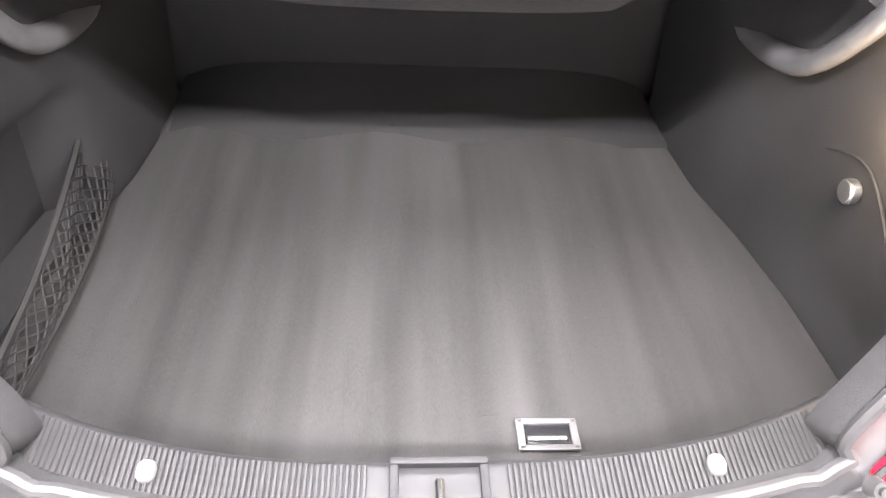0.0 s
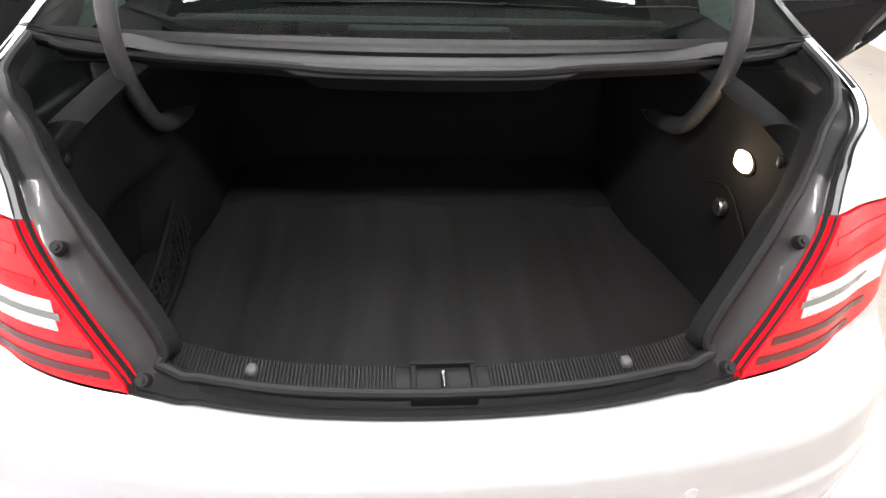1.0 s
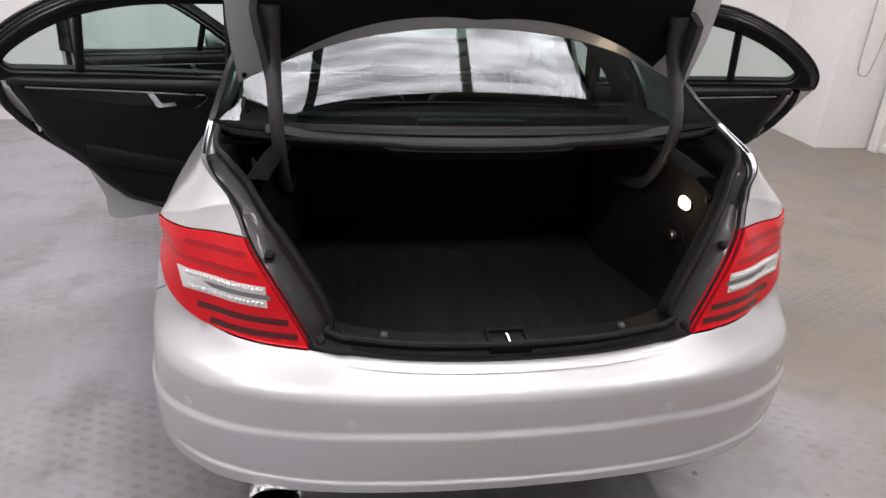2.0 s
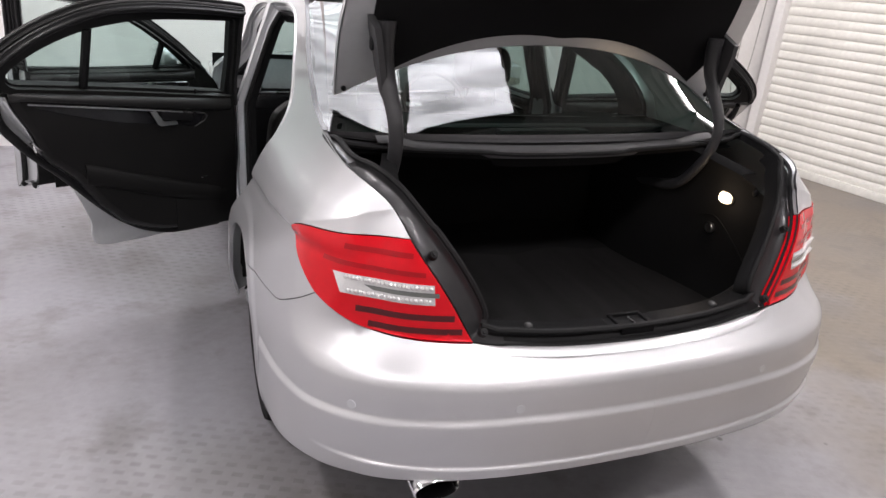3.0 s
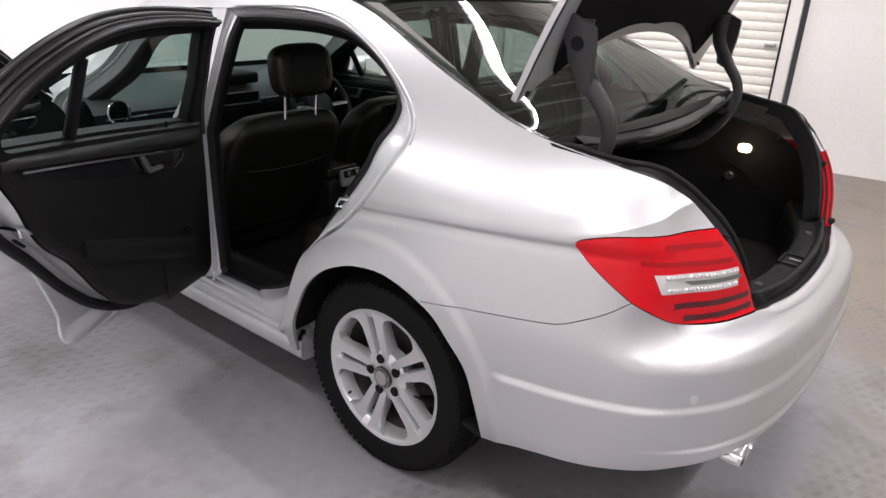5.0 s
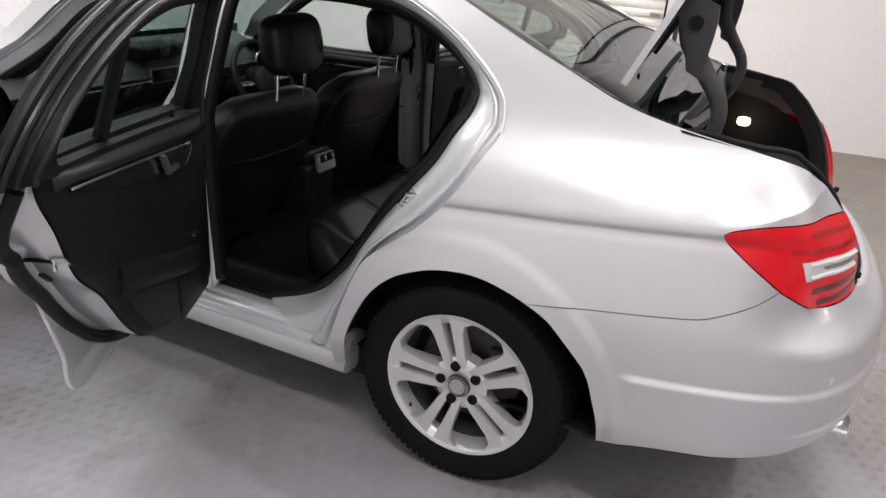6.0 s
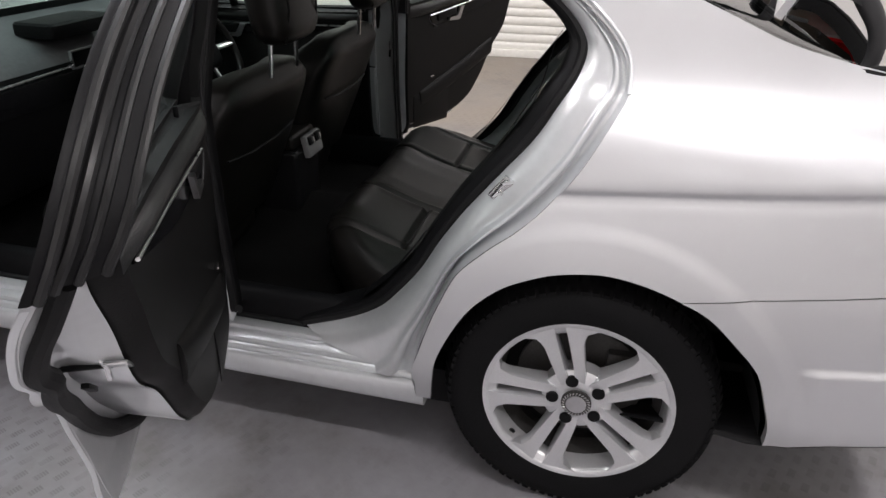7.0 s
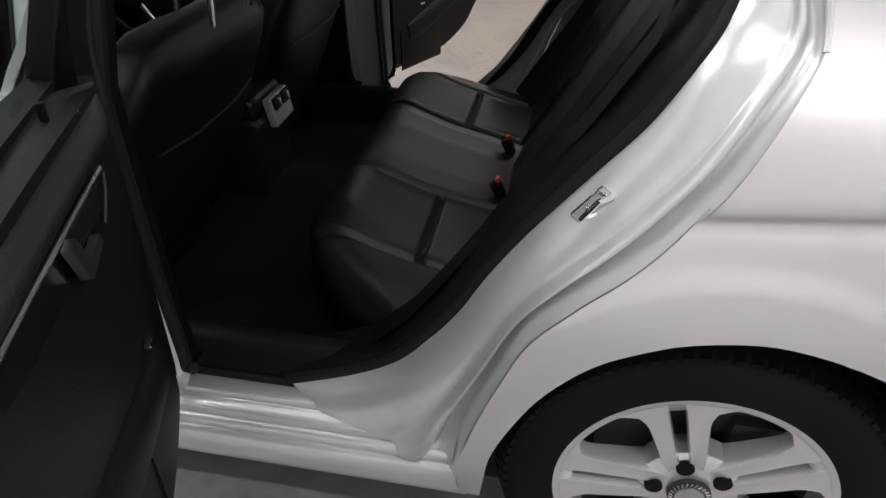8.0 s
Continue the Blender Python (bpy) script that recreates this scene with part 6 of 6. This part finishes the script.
part("steering_column", tube([(.37, 2.63, .765), (.37, 2.88, .68)], .05, 12), BLACK, sw)
part("bulkhead", fixed(rows_mesh([[(x, y, z) for x in (-.8, 0, .8)] for y, z in ((3.12, .25), (3.12, .6), (3.12, .96))])), BLACK, car)
part("interior_mirror", box((.23, .03, .06), (0, 2.50, 1.27), .012), BLACK, car)
part("mirror_face", box((.215, .004, .05), (0, 2.483, 1.27), .002), MIRROR, car)


# ---- wheels ----
def tyre_mesh():
    prof = [(.205, -.085), (.212, -.095), (.235, -.101), (.262, -.103), (.285, -.100), (.300, -.092), (.309, -.080), (.313, -.06), (.3145, -.03), (.3145, .03), (.313, .06), (.309, .080), (.300, .092), (.285, .100), (.262, .103), (.235, .101), (.212, .095), (.205, .085)]
    n = 80
    rows = [[(x, r * math.cos(a), r * math.sin(a)) for r, x in prof] for a in np.arange(n + 1) * 2 * math.pi / n]
    bm = rows_mesh(rows)
    bmesh.ops.remove_doubles(bm, verts=bm.verts, dist=1e-5)
    return fixed(bm)


def tread_mesh():
    """Shoulder blocks and centre ribs standing out of the tyre."""
    bm = bmesh.new()

    def block(a0, a1, x0, x1, r0a, r0b, h):
        vs = []
        for hh in (0, h):
            for a, x, r in ((a0, x0, r0a), (a1, x0, r0a), (a1, x1, r0b), (a0, x1, r0b)):
                rr = r + hh
                vs.append(bm.verts.new((x, rr * math.cos(a), rr * math.sin(a))))
        for f in ((4, 5, 6, 7), (0, 1, 5, 4), (1, 2, 6, 5), (2, 3, 7, 6), (3, 0, 4, 7)):
            bm.faces.new([vs[i] for i in f])
    n = 84
    for i in range(n):
        a = i * 2 * math.pi / n
        w = 2 * math.pi / n
        for s in (-1, 1):
            block(a, a + w * .62, s * .0985, s * .055, .2925, .311, .0075)
        block(a + w * .3, a + w * 1.1, -.042, -.008, .3135, .3135, .005)
        block(a + w * .6, a + w * 1.4, .008, .042, .3135, .3135, .005)
    return fixed(bm)


def wheel_parts():
    out = []
    # outward is -x; the rim's lip lies at x = 0
    barrel = [(.218, -.002), (.2205, .004), (.218, .014), (.208, .018), (.203, .03), (.196, .05), (.188, .12), (.198, .17), (.205, .185)]
    inner = [(.2165, -.0015), (.2145, -.0012), (.2060, .0012), (.2030, .0040), (.2000, .012), (.196, .030), (.190, .060), (.184, .095)]
    n = 64
    ang = np.arange(n) * 2 * math.pi / n
    rows = [[(x, r * math.cos(a), r * math.sin(a)) for a in ang] for r, x in inner[::-1] + barrel[:4]]
    out.append(("wheel", fixed(rows_mesh(rows, True)), ALLOY, "silver five twin-spoke alloy wheel"))
    rows = [[(x, (r - .004) * math.cos(a), (r - .004) * math.sin(a)) for a in ang] for r, x in inner[-1:] + barrel[5:]]
    out.append(("rim_barrel", fixed(rows_mesh(rows, True)), BRAKE, ""))
    spokes = []
    for k in range(5):
        a0 = radians(74 + 72 * k)
        for s in (-1, 1):
            r_ = []
            for r, e0, e1, x, th in ((.045, .002, .030, .014, .05), (.075, .0075, .036, .010, .05), (.10, .0088, .039, .008, .045), (.13, .0098, .043, .006, .04),
                                     (.155, .0104, .0465, .005, .035), (.175, .0108, .051, .0035, .032), (.19, .0110, .059, .0022, .03), (.203, .0095, .082, .0014, .025), (.2105, .011, .104, .0002, .02)):
                # twin bars: side by side near the hub, spreading towards the rim
                c = np.array([0, r * math.cos(a0), r * math.sin(a0)])
                t = np.array([0, -math.sin(a0), math.cos(a0)]) * s
                sag = lambda d: r - math.sqrt(max(r * r - d * d, 0)) if r > .17 else 0  # noqa: E731
                e = [(e0, .007), (e0 + .0025, 0), ((e0 + e1) / 2, .0012), (e1 - .003, 0), (e1, .008), (e1 - .003, th), (e0 + .001, th)]
                r_.append([tuple(c * (1 - sag(d) / r) + t * d + np.array([x + dx, 0, 0])) for d, dx in e])
            spokes.append(fixed(rows_mesh(r_, True, True)))
        # web at the rim between twin bars
        c0 = [(math.cos(a0), math.sin(a0)), (-math.sin(a0), math.cos(a0))]
        r_ = []
        for d in np.linspace(-.013, .013, 5):
            r_.append([(x, r * c0[0][0] + d * c0[1][0], r * c0[0][1] + d * c0[1][1]) for r, x in ((.184, .016), (.190, .007), (.2105, .0008), (.2105, .035), (.184, .035))])
        spokes.append(fixed(rows_mesh(r_, True, True)))
    hub = []
    for r, x in ((.002, .012), (.033, .012), (.050, .014), (.070, .016), (.080, .022), (.082, .06)):
        hub.append([(x, r * math.cos(a), r * math.sin(a)) for a in ang])
    spokes.append(fixed(rows_mesh(hub, True)))
    out.append(("spokes", merged(*spokes), ALLOY, ""))
    out.append(("centre_cap", merged(disc(.0345, .012, (.006, 0, 0), "x", 28, .003)), BRAKE, "round centre cap with a dark wreathed rim"))
    out.append(("cap_badge", disc(.0235, .004, (-.001, 0, 0), "x", 28, .001), SATIN, ""))
    leaves = [tube([(-.0005, .0265 * math.cos(a), .0265 * math.sin(a)), (-.0005, .0325 * math.cos(a + .10), .0325 * math.sin(a + .10))], .0013, 5) for a in np.arange(26) * 2 * math.pi / 26]
    out.append(("cap_wreath", merged(*leaves), SATIN, ""))
    for k in range(5):
        a = radians(74 + 72 * k)
        c = (.056 * math.cos(a), .056 * math.sin(a))
        out.append(("bolt_recess", disc(.0145, .012, (.0135, *c), "x", 18, .001), BLACK, ""))
        out.append(("wheel_bolt", disc(.0075, .012, (.0140, *c), "x", 6, .001), BRAKE, ""))
    out.append(("brake_disc", disc(.150, .024, (.105, 0, 0), "x", 40, .002), BRAKE, "worn steel brake disc"))
    out.append(("brake_caliper", box((.06, .12, .09), (.10, -.115, .06), .012), BRAKE, ""))
    out.append(("back_plate", disc(.185, .01, (.125, 0, 0), "x", 40, .002), BLACK, ""))
    va = math.atan2(-.118, .143)
    out.append(("tyre_valve", tube([(.010, .186 * math.cos(va), .186 * math.sin(va)), (-.002, .176 * math.cos(va), .176 * math.sin(va))], .0045, 8), BLACK, ""))
    t = tyre_mesh()
    bmesh.ops.translate(t, vec=(.095, 0, 0), verts=t.verts)
    out.append(("tyre", t, TYRE, "black tyre with deep shoulder blocks"))
    t = tread_mesh()
    bmesh.ops.translate(t, vec=(.095, 0, 0), verts=t.verts)
    out.append(("tread", t, TYRE, ""))
    return out


wheel_data = []
for nm, bm, mat, lab in wheel_parts():
    me = bpy.data.meshes.new(nm)
    bm.to_mesh(me)
    bm.free()
    me.shade_smooth()
    me.set_sharp_from_angle(angle=radians(40))
    me.materials.append(mat)
    wheel_data.append((nm, me, lab))
for sx, y in ((-1, 1.03), (1, 1.03), (-1, 3.79), (1, 3.79)):
    root = None
    for nm, me, lab in wheel_data:
        ob = new(nm, me)
        if lab:
            tagged(ob, lab)
        if root is None:
            root = ob
            ob.parent = car
            ob.matrix_parent_inverse = Matrix.Translation(-car.location)
            ob.matrix_basis = pose(sx * .803, y, .317, 0, 0, 0 if sx < 0 else 180)
        else:
            ob.parent = root
# dark wheel housings
for sx in (-1, 1):
    for y in (1.03, 3.79):
        a = np.linspace(.06, math.pi - .06, 26)
        rows = [[(sx * x, y + .385 * math.cos(k), .315 + .375 * math.sin(k)) for k in a] for x in (.825, .70, .60)]
        h = part("wheel_housing", fixed(rows_mesh(rows)), RUBBER, car, smooth=60)
        part("housing_wall", fixed(rows_mesh([[(sx * .60, y + .385 * math.cos(k) * f, .315 + .375 * math.sin(k) * f) for k in a] for f in (1, .5, .02)])), RUBBER, h)
part("underbody", box((1.45, 2.2, .12), (0, 2.4, .24), .02), BLACK, car)
part("underbody", box((1.2, .9, .14), (0, .75, .40), .03), BLACK, car)
